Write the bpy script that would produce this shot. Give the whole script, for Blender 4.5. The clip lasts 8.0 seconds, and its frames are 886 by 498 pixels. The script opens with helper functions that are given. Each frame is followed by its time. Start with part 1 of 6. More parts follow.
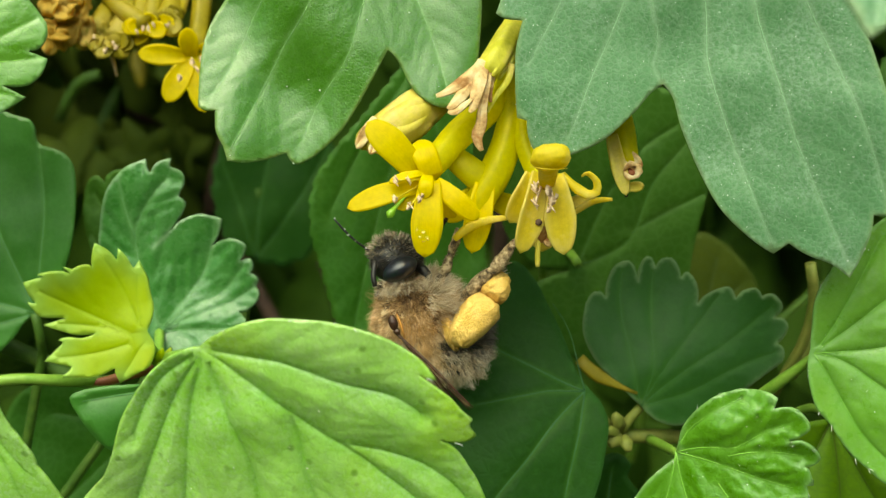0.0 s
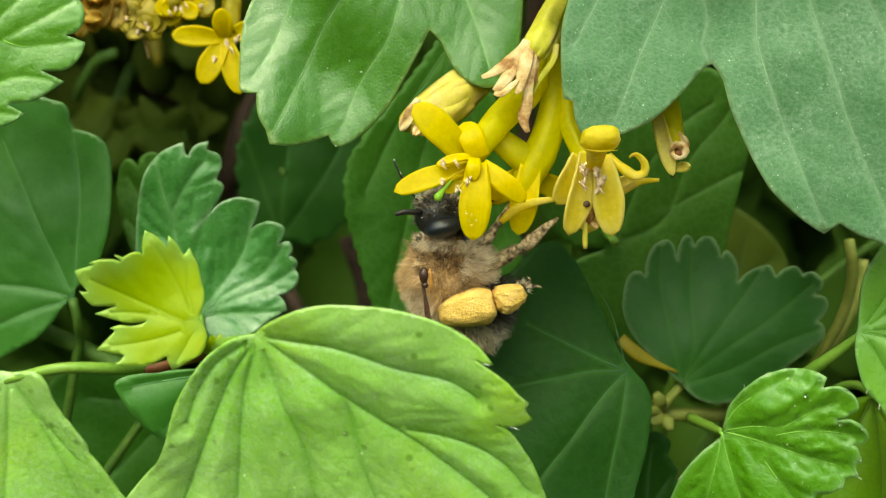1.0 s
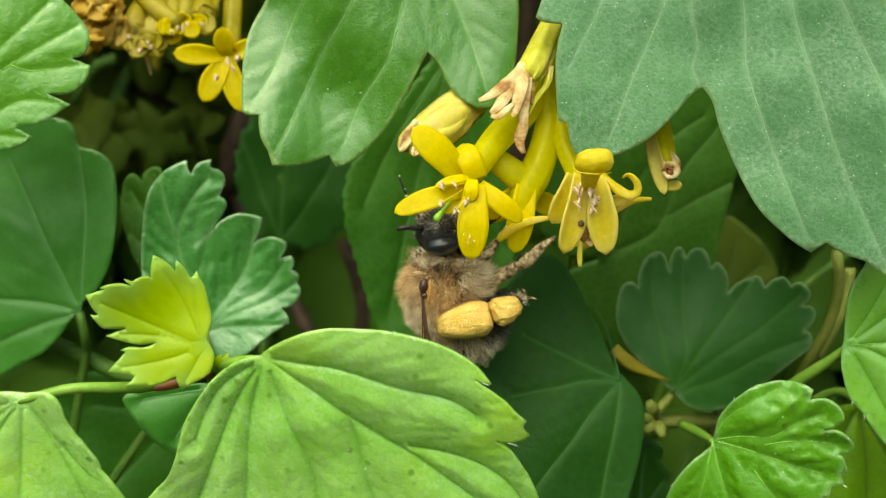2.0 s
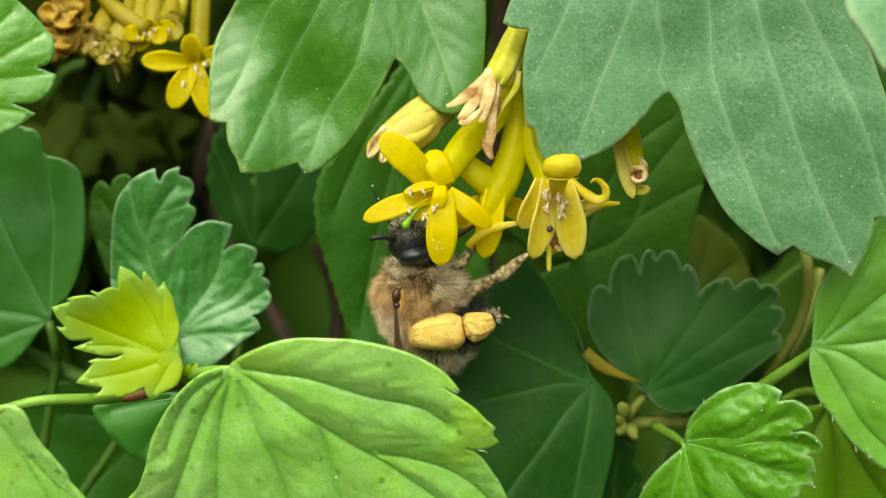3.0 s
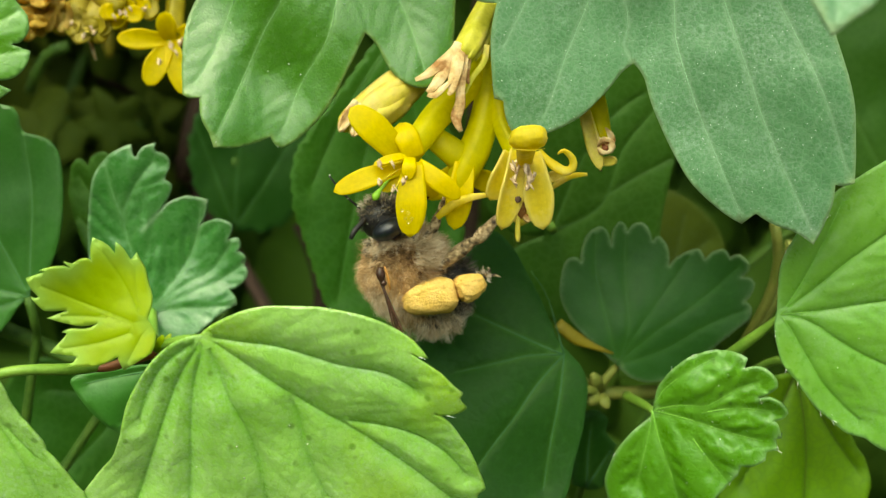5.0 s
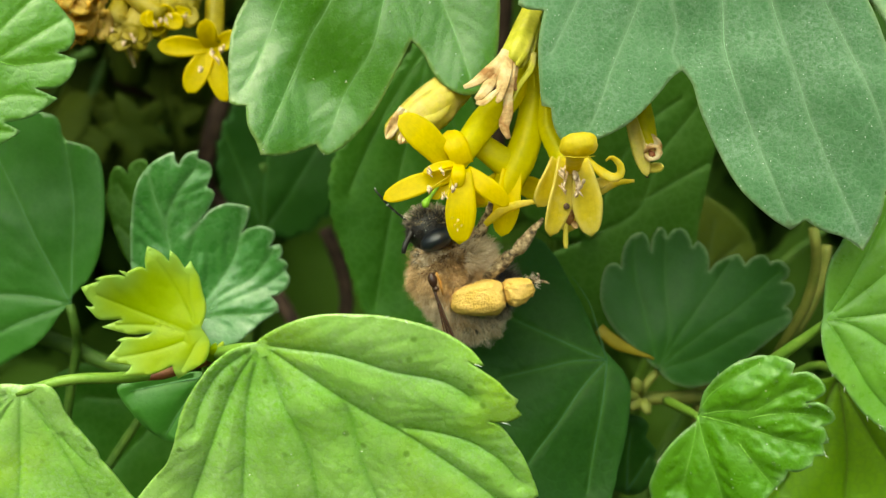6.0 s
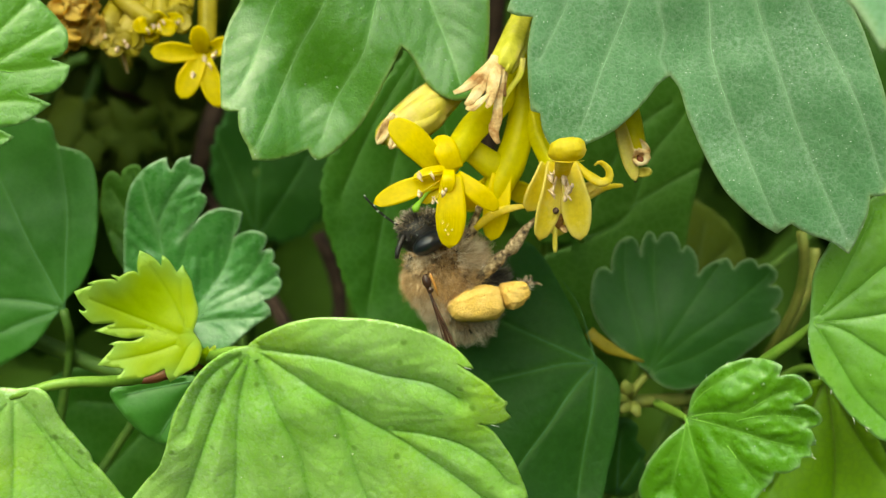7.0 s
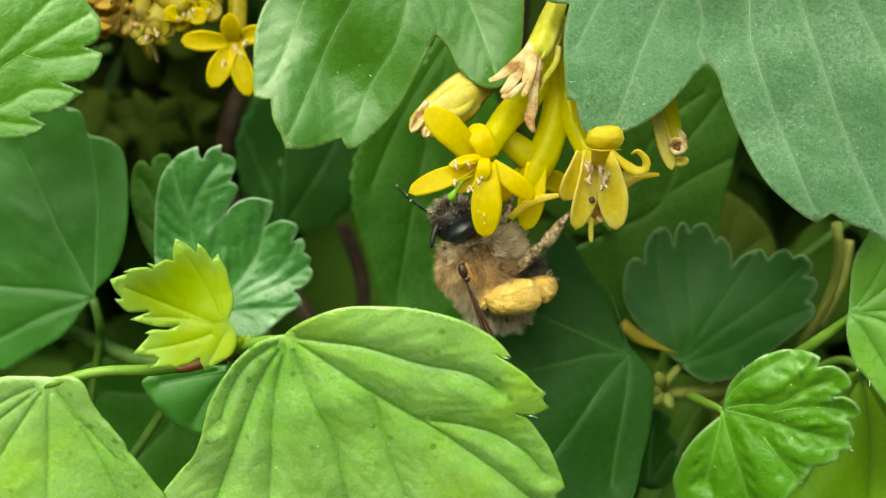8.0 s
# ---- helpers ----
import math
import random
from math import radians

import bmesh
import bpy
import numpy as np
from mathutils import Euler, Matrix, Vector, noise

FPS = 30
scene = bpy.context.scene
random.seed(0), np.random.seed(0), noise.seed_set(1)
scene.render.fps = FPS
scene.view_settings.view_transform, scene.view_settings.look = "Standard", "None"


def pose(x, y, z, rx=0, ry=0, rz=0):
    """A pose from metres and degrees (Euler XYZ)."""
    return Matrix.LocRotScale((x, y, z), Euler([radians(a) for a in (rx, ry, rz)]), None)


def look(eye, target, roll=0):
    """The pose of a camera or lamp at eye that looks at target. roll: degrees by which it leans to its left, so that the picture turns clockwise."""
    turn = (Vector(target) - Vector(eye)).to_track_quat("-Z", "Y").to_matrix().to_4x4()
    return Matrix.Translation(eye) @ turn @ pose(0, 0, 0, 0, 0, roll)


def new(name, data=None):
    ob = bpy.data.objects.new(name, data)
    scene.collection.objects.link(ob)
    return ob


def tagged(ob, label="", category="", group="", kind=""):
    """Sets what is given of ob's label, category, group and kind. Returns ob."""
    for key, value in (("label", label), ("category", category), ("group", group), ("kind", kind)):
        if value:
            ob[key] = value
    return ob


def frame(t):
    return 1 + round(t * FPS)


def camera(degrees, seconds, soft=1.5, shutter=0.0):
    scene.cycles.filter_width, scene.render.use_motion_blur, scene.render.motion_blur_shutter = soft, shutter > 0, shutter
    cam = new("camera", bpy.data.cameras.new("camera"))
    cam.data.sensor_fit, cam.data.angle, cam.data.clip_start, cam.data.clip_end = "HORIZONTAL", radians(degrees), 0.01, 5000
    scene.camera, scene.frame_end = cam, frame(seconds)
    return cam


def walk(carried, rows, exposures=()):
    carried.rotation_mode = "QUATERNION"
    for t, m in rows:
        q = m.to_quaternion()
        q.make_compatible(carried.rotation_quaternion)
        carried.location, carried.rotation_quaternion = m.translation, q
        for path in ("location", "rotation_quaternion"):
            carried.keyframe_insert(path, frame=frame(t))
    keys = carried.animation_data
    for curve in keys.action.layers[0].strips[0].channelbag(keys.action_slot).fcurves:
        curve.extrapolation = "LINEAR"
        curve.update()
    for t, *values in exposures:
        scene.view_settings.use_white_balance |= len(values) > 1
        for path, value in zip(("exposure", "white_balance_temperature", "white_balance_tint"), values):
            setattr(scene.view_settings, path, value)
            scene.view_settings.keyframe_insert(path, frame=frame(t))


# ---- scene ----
MM = 0.001
HEIGHT = 0.6          # the spray of flowers hangs this high over the soil


def mm_pose(x, y, z, rx=0, ry=0, rz=0):
    """A pose from millimetres, counted from the spray's own height. saw: depth and pitch of fine teeth; band: how far the vein colour spreads."""
    return pose(x * MM, y * MM, HEIGHT + z * MM, rx, ry, rz)


# ---------------------------------------------------------------- camera
cam = camera(43.8, 8.0, soft=1.3)
PATH = [
    (0, mm_pose(0.00, 0.00, 0.00, 90.000, -0.000, 0.000)),
    (0.2, mm_pose(-1.89, -0.51, 1.03, 89.197, 0.289, 0.041)),
    (0.5, mm_pose(-2.75, 0.16, 0.32, 89.554, 0.082, 0.247)),
    (0.6, mm_pose(-2.89, 0.80, 0.20, 89.423, 0.156, 0.409)),
    (0.8, mm_pose(-3.32, 0.72, 0.72, 88.867, 0.246, -0.021)),
    (1, mm_pose(-4.04, 0.38, 0.98, 88.410, 0.553, -0.490)),
    (1.2, mm_pose(-4.42, 0.11, 1.64, 88.065, 0.679, -0.662)),
    (2.3, mm_pose(-4.50, -2.17, 4.28, 87.246, 1.032, -1.106)),
    (2.5, mm_pose(-4.45, -1.97, 4.34, 87.641, 1.148, -1.377)),
    (3, mm_pose(-3.60, -1.82, 4.74, 87.056, 1.422, -1.902)),
    (3.5, mm_pose(-2.88, -2.45, 4.46, 86.854, 1.602, -2.232)),
    (4, mm_pose(-2.22, -2.87, 3.79, 86.876, 1.642, -2.410)),
    (4.5, mm_pose(-1.66, -3.54, 4.19, 86.891, 1.729, -2.659)),
    (4.7, mm_pose(-1.44, -3.28, 3.85, 86.367, 1.819, -2.064)),
    (5.8, mm_pose(-4.82, -3.17, 3.07, 87.202, 1.841, -2.124)),
    (6, mm_pose(-5.76, -3.22, 3.91, 86.597, 1.999, -2.407)),
    (6.5, mm_pose(-5.68, -3.47, 3.48, 86.592, 2.026, -2.485)),
    (7, mm_pose(-5.37, -3.97, 3.90, 86.828, 2.068, -2.623)),
    (7.5, mm_pose(-6.22, -3.57, 3.67, 86.755, 2.020, -2.341)),
    (8, mm_pose(-7.22, -3.26, 3.48, 86.606, 1.983, -2.092)),
]
cam.data.dof.use_dof, cam.data.dof.focus_distance, cam.data.dof.aperture_fstop = True, 0.079, 40
walk(cam, PATH, [(0, 0.65, 7000, -17), (8, 0.65, 7000, -17)])

# ---------------------------------------------------------------- light
world = bpy.data.worlds.new("sky")
world.use_nodes = True
scene.world = world
wn = world.node_tree
sky = wn.nodes.new("ShaderNodeTexSky")
sky.sky_type, sky.sun_disc = "NISHITA", False
sky.sun_elevation, sky.sun_rotation = radians(58), radians(200)
sky.air_density, sky.dust_density, sky.ozone_density = 0.7, 7.0, 0.4
wn.links.new(sky.outputs[0], wn.nodes["Background"].inputs[0])
wn.nodes["Background"].inputs[1].default_value = 0.15
sun = new("sun", bpy.data.lights.new("sun", "SUN"))
sun.data.energy, sun.data.angle, sun.data.color = 1.5, radians(75), (1.0, 0.97, 0.92)
sun.matrix_world = look((-0.5, -1.75, 2.45), (0, 0, 0.3))

# ---------------------------------------------------------------- materials


def mat_base(name):
    m = bpy.data.materials.new(name)
    m.use_nodes = True
    n, l = m.node_tree.nodes, m.node_tree.links
    return m, n, l, n["Principled BSDF"]


def ramp(n, l, fac, stops):
    r = n.new("ShaderNodeValToRGB")
    while len(r.color_ramp.elements) < len(stops):
        r.color_ramp.elements.new(0.5)
    for e, (p, c) in zip(r.color_ramp.elements, stops):
        e.position, e.color = p, (*c, 1)
    l.new(fac, r.inputs[0])
    return r.outputs[0]


def noise_tex(n, l, coord, scale, detail=3.0, rough=0.55):
    t = n.new("ShaderNodeTexNoise")
    t.inputs["Scale"].default_value, t.inputs["Detail"].default_value, t.inputs["Roughness"].default_value = scale, detail, rough
    l.new(coord, t.inputs["Vector"])
    return t.outputs["Fac"]


def mixed(n, l, a, b, fac, mode="MIX"):
    """A mix of two colours; a, b and fac are sockets or values."""
    x = n.new("ShaderNodeMix")
    x.data_type, x.blend_type = "RGBA", mode
    for sock, v in ((x.inputs[0], fac), (x.inputs[6], a), (x.inputs[7], b)):
        if hasattr(v, "links"):
            l.new(v, sock)
        else:
            sock.default_value = v if isinstance(v, float) else (*v, 1)
    return x.outputs[2]


def times(n, l, a, k):
    x = n.new("ShaderNodeMath")
    x.operation = "MULTIPLY"
    l.new(a, x.inputs[0])
    x.inputs[1].default_value = k
    return x.outputs[0]


def add_bump(n, l, p, height, dist, strength=0.5):
    b = n.new("ShaderNodeBump")
    b.inputs["Strength"].default_value, b.inputs["Distance"].default_value = strength, dist
    l.new(height, b.inputs["Height"])
    l.new(b.outputs[0], p.inputs["Normal"])
    return b


def see_through(n, l, p, colour, share):
    """Let a share of the light pass through a thin blade."""
    tr, mx = n.new("ShaderNodeBsdfTranslucent"), n.new("ShaderNodeMixShader")
    if hasattr(colour, "links"):
        l.new(colour, tr.inputs[0])
    else:
        tr.inputs[0].default_value = (*colour, 1)
    mx.inputs[0].default_value = share
    l.new(p.outputs[0], mx.inputs[1])
    l.new(tr.outputs[0], mx.inputs[2])
    l.new(mx.outputs[0], n["Material Output"].inputs[0])


def leaf_material(name, dark, light, vein, rough=0.42, bloom=0.0, tip=None, through_share=0.22, vein_mix=0.5, dent_shade=0.0, yellow=None, spec=0.5, bump=0.45, haze=(0.42, 0.55, 0.43), grain=0.5, cell=1150, net=0.25):
    """A leaf's skin: two tones in soft patches, fine grain, paler veins, an optional pale bloom, part wax and part
    painted sky sheen, yellowed patches and dark specks that paint in the shade of dents.
    """
    m, n, l, p = mat_base(name)
    tc, info = n.new("ShaderNodeTexCoord"), n.new("ShaderNodeObjectInfo")
    shift = n.new("ShaderNodeVectorMath")
    shift.operation = "ADD"
    l.new(tc.outputs["Object"], shift.inputs[0])
    l.new(info.outputs["Random"], shift.inputs[1])
    co = shift.outputs[0]
    big, mid, fine = noise_tex(n, l, co, 60, 0), noise_tex(n, l, co, 900, 4, 0.6), noise_tex(n, l, co, 4200, 4, 0.75)
    col = ramp(n, l, big, [(0.15, dark), (0.85, light)])
    col = mixed(n, l, col, ramp(n, l, mid, [(0.35, dark), (0.7, light)]), 0.18)
    col = mixed(n, l, col, ramp(n, l, fine, [(0.32, (0.66, 0.7, 0.62)), (0.68, (1.28, 1.22, 1.25))]), grain, "MULTIPLY")
    if yellow:
        ymask = ramp(n, l, noise_tex(n, l, co, 75, 2), [(0.52, (0, 0, 0)), (0.66, (1, 1, 1))])
        col = mixed(n, l, col, yellow, times(n, l, ymask, 0.7))
    at = n.new("ShaderNodeAttribute")
    at.attribute_name = "vein"
    col = mixed(n, l, col, vein, times(n, l, at.outputs["Fac"], vein_mix))
    rim = n.new("ShaderNodeAttribute")
    rim.attribute_name = "rim"
    col = mixed(n, l, col, tip or vein, times(n, l, rim.outputs["Fac"], 0.8 if tip else 0.6))
    # pale patches: wax on the blue leaf, painted sky sheen on the bright ones
    if bloom:
        pale = ramp(n, l, noise_tex(n, l, co, 3200, 5, 0.8), [(0.42, (0, 0, 0)), (0.66, (1, 1, 1))])
        patch = ramp(n, l, noise_tex(n, l, co, 260, 3), [(0.36, (0.25, 0.25, 0.25)), (0.66, (1, 1, 1))])
        col = mixed(n, l, col, haze, times(n, l, mixed(n, l, pale, patch, 1.0, "MULTIPLY"), bloom * 1.5))
    # dark spots paint in the shade of small dents in the blade
    if dent_shade:
        spots = n.new("ShaderNodeTexVoronoi")
        spots.inputs["Scale"].default_value = 640
        l.new(co, spots.inputs["Vector"])
        sp = ramp(n, l, spots.outputs["Distance"], [(0.10, (1, 1, 1)), (0.2, (0, 0, 0))])
        gate = ramp(n, l, noise_tex(n, l, co, 300, 2), [(0.42, (0, 0, 0)), (0.5, (1, 1, 1))])
        both = mixed(n, l, (0.0, 0.0, 0.0), sp, gate)
        col = mixed(n, l, col, tuple(c * 0.45 for c in dark), times(n, l, both, dent_shade))
    cells = n.new("ShaderNodeTexVoronoi")
    cells.feature = "DISTANCE_TO_EDGE"
    cells.inputs["Scale"].default_value = cell
    sway = n.new("ShaderNodeTexNoise")
    sway.inputs["Scale"].default_value, sway.inputs["Detail"].default_value = cell * 0.9, 2
    l.new(co, sway.inputs["Vector"])
    bent = n.new("ShaderNodeVectorMath")
    bent.operation, bent.inputs[1].default_value = "MULTIPLY_ADD", (0.7 / cell,) * 3
    l.new(sway.outputs["Color"], bent.inputs[0])
    l.new(co, bent.inputs[2])
    l.new(bent.outputs[0], cells.inputs["Vector"])
    edge = ramp(n, l, cells.outputs["Distance"], [(0.0, (0, 0, 0)), (0.22, (1, 1, 1))])
    threads = ramp(n, l, cells.outputs["Distance"], [(0.0, (1, 1, 1)), (0.16, (0, 0, 0))])
    col = mixed(n, l, col, vein, times(n, l, threads, net))
    l.new(col, p.inputs["Base Color"])
    rr = ramp(n, l, mid, [(0.3, (rough - 0.06,) * 3), (0.75, (rough + 0.12,) * 3)])
    l.new(rr, p.inputs["Roughness"])
    p.inputs["Specular IOR Level"].default_value = spec
    relief = mixed(n, l, edge, fine, 0.45)
    relief = mixed(n, l, relief, mid, 0.4)
    add_bump(n, l, p, relief, 0.00014, bump)
    see_through(n, l, p, mixed(n, l, col, (0.5, 0.75, 0.08), 0.3), through_share)
    return m


def soft_material(name, a, b, rough=0.5, scale=900, through_share=0.0, bump=0.00005, spec=0.4, third=None, rim=None, spread=0.22, streaks=False):
    m, n, l, p = mat_base(name)
    tc = n.new("ShaderNodeTexCoord")
    co = tc.outputs["Object"]
    stops = [(0.3, a), (0.7, b)] if third is None else [(0.5 - spread, a), (0.5, b), (0.5 + spread, third)]
    col = ramp(n, l, noise_tex(n, l, co, scale, 4, 0.6), stops)
    fine = noise_tex(n, l, co, scale * 6, 3, 0.7)
    col = mixed(n, l, col, ramp(n, l, fine, [(0.3, (0.86, 0.86, 0.86)), (0.7, (1.1, 1.1, 1.1))]), 0.7, "MULTIPLY")
    if streaks:
        skin, wide = n.new("ShaderNodeAttribute"), n.new("ShaderNodeVectorMath")
        skin.attribute_name, wide.operation = "skin", "MULTIPLY"
        wide.inputs[1].default_value = (1.4, 7.0, 1.0)
        l.new(skin.outputs["Vector"], wide.inputs[0])
        fine = noise_tex(n, l, wide.outputs[0], 1.0, 3, 0.6)
        col = mixed(n, l, col, ramp(n, l, fine, [(0.35, (0.90, 0.84, 0.7)), (0.65, (1.05, 1.06, 1.15))]), 0.3, "MULTIPLY")
    if rim:
        at = n.new("ShaderNodeAttribute")
        at.attribute_name = "rim"
        col = mixed(n, l, col, rim, times(n, l, at.outputs["Fac"], 0.8))
    l.new(col, p.inputs["Base Color"])
    p.inputs["Roughness"].default_value, p.inputs["Specular IOR Level"].default_value = rough, spec
    add_bump(n, l, p, fine, bump, 0.6)
    if through_share:
        see_through(n, l, p, col, through_share)
    return m


BLUE_LEAF = leaf_material("blue_green_leaf", (0.06, 0.19, 0.06), (0.11, 0.28, 0.105), (0.30, 0.45, 0.27), 0.46, bloom=0.30, tip=(0.4, 0.5, 0.22), bump=0.25, cell=2300, net=0.16)
GLOSS_LEAF = leaf_material("glossy_green_leaf", (0.036, 0.15, 0.002), (0.08, 0.24, 0.008), (0.24, 0.44, 0.14), 0.22, bloom=0.02, tip=(0.42, 0.52, 0.2), bump=0.24, spec=0.8, cell=3400, net=0.12, grain=0.5)
BRIGHT_LEAF = leaf_material("bright_green_leaf", (0.30, 0.63, 0.06), (0.55, 0.80, 0.26), (0.14, 0.44, 0.006), 0.25, bloom=0.3, bump=0.28, spec=1.0, tip=(0.3, 0.5, 0.05), dent_shade=0.7, yellow=(0.45, 0.72, 0.012), haze=(0.66, 0.78, 0.62), grain=0.28, net=0.10, cell=1700, vein_mix=0.37)
LIME_LEAF = leaf_material("young_lime_leaf", (0.34, 0.49, 0.002), (0.49, 0.59, 0.004), (0.26, 0.40, 0.008), 0.36, bump=0.08, tip=(0.40, 0.64, 0.14), vein_mix=0.22, through_share=0.35, grain=0.12, net=0.05, cell=1500)
MID_LEAF = leaf_material("mid_green_leaf", (0.038, 0.155, 0.012), (0.075, 0.24, 0.03), (0.12, 0.28, 0.06), 0.38, spec=0.45, bump=0.15, grain=0.25, net=0.1, cell=1700)
FRESH_LEAF = leaf_material("fresh_green_leaf", (0.070, 0.235, 0.003), (0.128, 0.33, 0.010), (0.20, 0.44, 0.06), 0.27, spec=0.75, bloom=0.02, tip=(0.34, 0.54, 0.24), grain=0.25, net=0.12, cell=1700, bump=0.26)
# far darker than a leaf's own green: the shade is painted in
SHADE_DARK_LEAF = leaf_material("dark_green_leaf", (0.010, 0.050, 0.002), (0.021, 0.082, 0.005), (0.075, 0.18, 0.03), 0.5, bloom=0.01, tip=(0.06, 0.16, 0.04), spec=0.14, grain=0.3, net=0.06)
# darker copy of the leaf greens; the shade is in its base colour
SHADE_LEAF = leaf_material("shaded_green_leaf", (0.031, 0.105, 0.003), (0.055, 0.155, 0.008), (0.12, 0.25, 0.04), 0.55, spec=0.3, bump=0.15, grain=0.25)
# bush leaves toned down, deep shade put into the base colour
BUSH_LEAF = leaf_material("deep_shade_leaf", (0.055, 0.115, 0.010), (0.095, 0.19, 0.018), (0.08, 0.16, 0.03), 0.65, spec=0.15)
SCALLOP_LEAF = leaf_material("sheeny_green_leaf", (0.04, 0.175, 0.022), (0.085, 0.28, 0.05), (0.20, 0.40, 0.14), 0.26, bump=0.32, bloom=0.10, tip=(0.40, 0.54, 0.34), spec=0.65, grain=0.2, net=0.12, cell=1600)
LIGHT_LEAF = leaf_material("light_green_leaf", (0.135, 0.345, 0.02), (0.23, 0.47, 0.06), (0.12, 0.33, 0.02), 0.3, bloom=0.14, tip=(0.3, 0.55, 0.2), spec=0.5, grain=0.18, net=0.10, cell=1500, bump=0.10, yellow=(0.26, 0.50, 0.012))
# between lit and shaded green: half the shade is painted into the tone
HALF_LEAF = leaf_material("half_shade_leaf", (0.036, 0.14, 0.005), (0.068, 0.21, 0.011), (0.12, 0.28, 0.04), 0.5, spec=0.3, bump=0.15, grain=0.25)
# dimmed green; shade and a trace of bluish sheen are in the colour
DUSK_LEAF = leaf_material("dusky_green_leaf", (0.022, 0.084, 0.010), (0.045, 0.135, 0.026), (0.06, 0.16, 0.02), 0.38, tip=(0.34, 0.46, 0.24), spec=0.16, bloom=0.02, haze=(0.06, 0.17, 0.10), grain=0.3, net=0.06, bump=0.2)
MOSS_LEAF = leaf_material("mossy_olive_leaf", (0.05, 0.085, 0.006), (0.11, 0.14, 0.012), (0.08, 0.12, 0.03), 0.7, spec=0.15)
OLIVE_LEAF = leaf_material("olive_leaf", (0.19, 0.42, 0.004), (0.30, 0.52, 0.008), (0.12, 0.24, 0.02), 0.5, bump=0.15, grain=0.2)
# PETIOLE toned down, with the shade put into its colour
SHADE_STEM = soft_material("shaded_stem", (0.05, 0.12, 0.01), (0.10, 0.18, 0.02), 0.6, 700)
PETIOLE = soft_material("green_petiole", (0.16, 0.32, 0.03), (0.26, 0.42, 0.06), 0.42, 700, 0.1)
RED_STEM = soft_material("reddish_stem", (0.20, 0.05, 0.02), (0.34, 0.13, 0.05), 0.45, 900)
TWIG = soft_material("brown_bark", (0.035, 0.02, 0.012), (0.10, 0.058, 0.036), 0.8, 500, bump=0.0002)
TAN_STEM = soft_material("tan_green_stem", (0.15, 0.19, 0.025), (0.25, 0.255, 0.05), 0.6, 600)
OCHRE = soft_material("ochre_withered", (0.20, 0.165, 0.006), (0.30, 0.24, 0.012), 0.6, 300, 0.2)
PETAL = soft_material("yellow_petal", (0.80, 0.645, 0.003), (0.86, 0.725, 0.005), 0.42, 260, 0.55, spec=0.2, rim=(0.86, 0.72, 0.02), streaks=True)
PALE_PETAL = soft_material("pale_aged_petal", (0.72, 0.57, 0.010), (0.78, 0.645, 0.04), 0.45, 420, 0.48, third=(0.82, 0.70, 0.20), spec=0.25, rim=(0.80, 0.68, 0.18), streaks=True)
TUBE = soft_material("yellow_green_tube", (0.70, 0.64, 0.010), (0.78, 0.71, 0.018), 0.42, 240, 0.58, spec=0.2)
FADED = soft_material("faded_flower", (0.66, 0.58, 0.03), (0.76, 0.66, 0.10), 0.5, 420, 0.35, third=(0.78, 0.62, 0.22), streaks=True)
DRIED = soft_material("dried_flower", (0.42, 0.20, 0.06), (0.78, 0.56, 0.26), 0.7, 700, 0.3, third=(0.88, 0.74, 0.44), streaks=True, spread=0.13)
ANTHER = soft_material("pale_anther", (0.58, 0.38, 0.20), (0.82, 0.64, 0.44), 0.7, 2500)
STYLE = soft_material("green_style", (0.25, 0.50, 0.03), (0.42, 0.66, 0.08), 0.15, 900, 0.3)
# faded yellow, darkened further so the colour itself holds the far spray's shade
DIMMED = soft_material("dimmed_yellow_petal", (0.33, 0.27, 0.006), (0.45, 0.36, 0.016), 0.5, 300, 0.4, third=(0.52, 0.41, 0.07))
WAD = soft_material("brown_withered", (0.62, 0.39, 0.05), (0.74, 0.53, 0.10), 0.7, 300, 0.6, third=(0.80, 0.62, 0.2))
SOIL = soft_material("dark_soil", (0.02, 0.014, 0.009), (0.05, 0.036, 0.024), 0.95, 60, bump=0.004)

# ---------------------------------------------------------------- mesh helpers


def mesh_object(name, verts, faces, material, parent=None, label="", smooth=True):
    me = bpy.data.meshes.new(name)
    me.from_pydata([tuple(v) for v in verts], [], faces)
    if smooth:
        me.polygons.foreach_set("use_smooth", [True] * len(me.polygons))
    me.materials.append(material)
    ob = new(name, me)
    if parent:
        ob.parent = parent
    if label:
        ob["label"] = label
    return ob


def part(name, bm, material, parent, label=""):
    me = bpy.data.meshes.new(name)
    bm.to_mesh(me)
    bm.free()
    me.polygons.foreach_set("use_smooth", [True] * len(me.polygons))
    me.materials.append(material)
    ob = new(name, me)
    ob.parent = parent
    if label:
        ob["label"] = label
    return ob


def thing(name, label, category, m=None, group=""):
    ob = tagged(new(name), label, category, group)
    ob.empty_display_size = 0.002
    ob.matrix_basis = m or Matrix.Identity(4)
    return ob


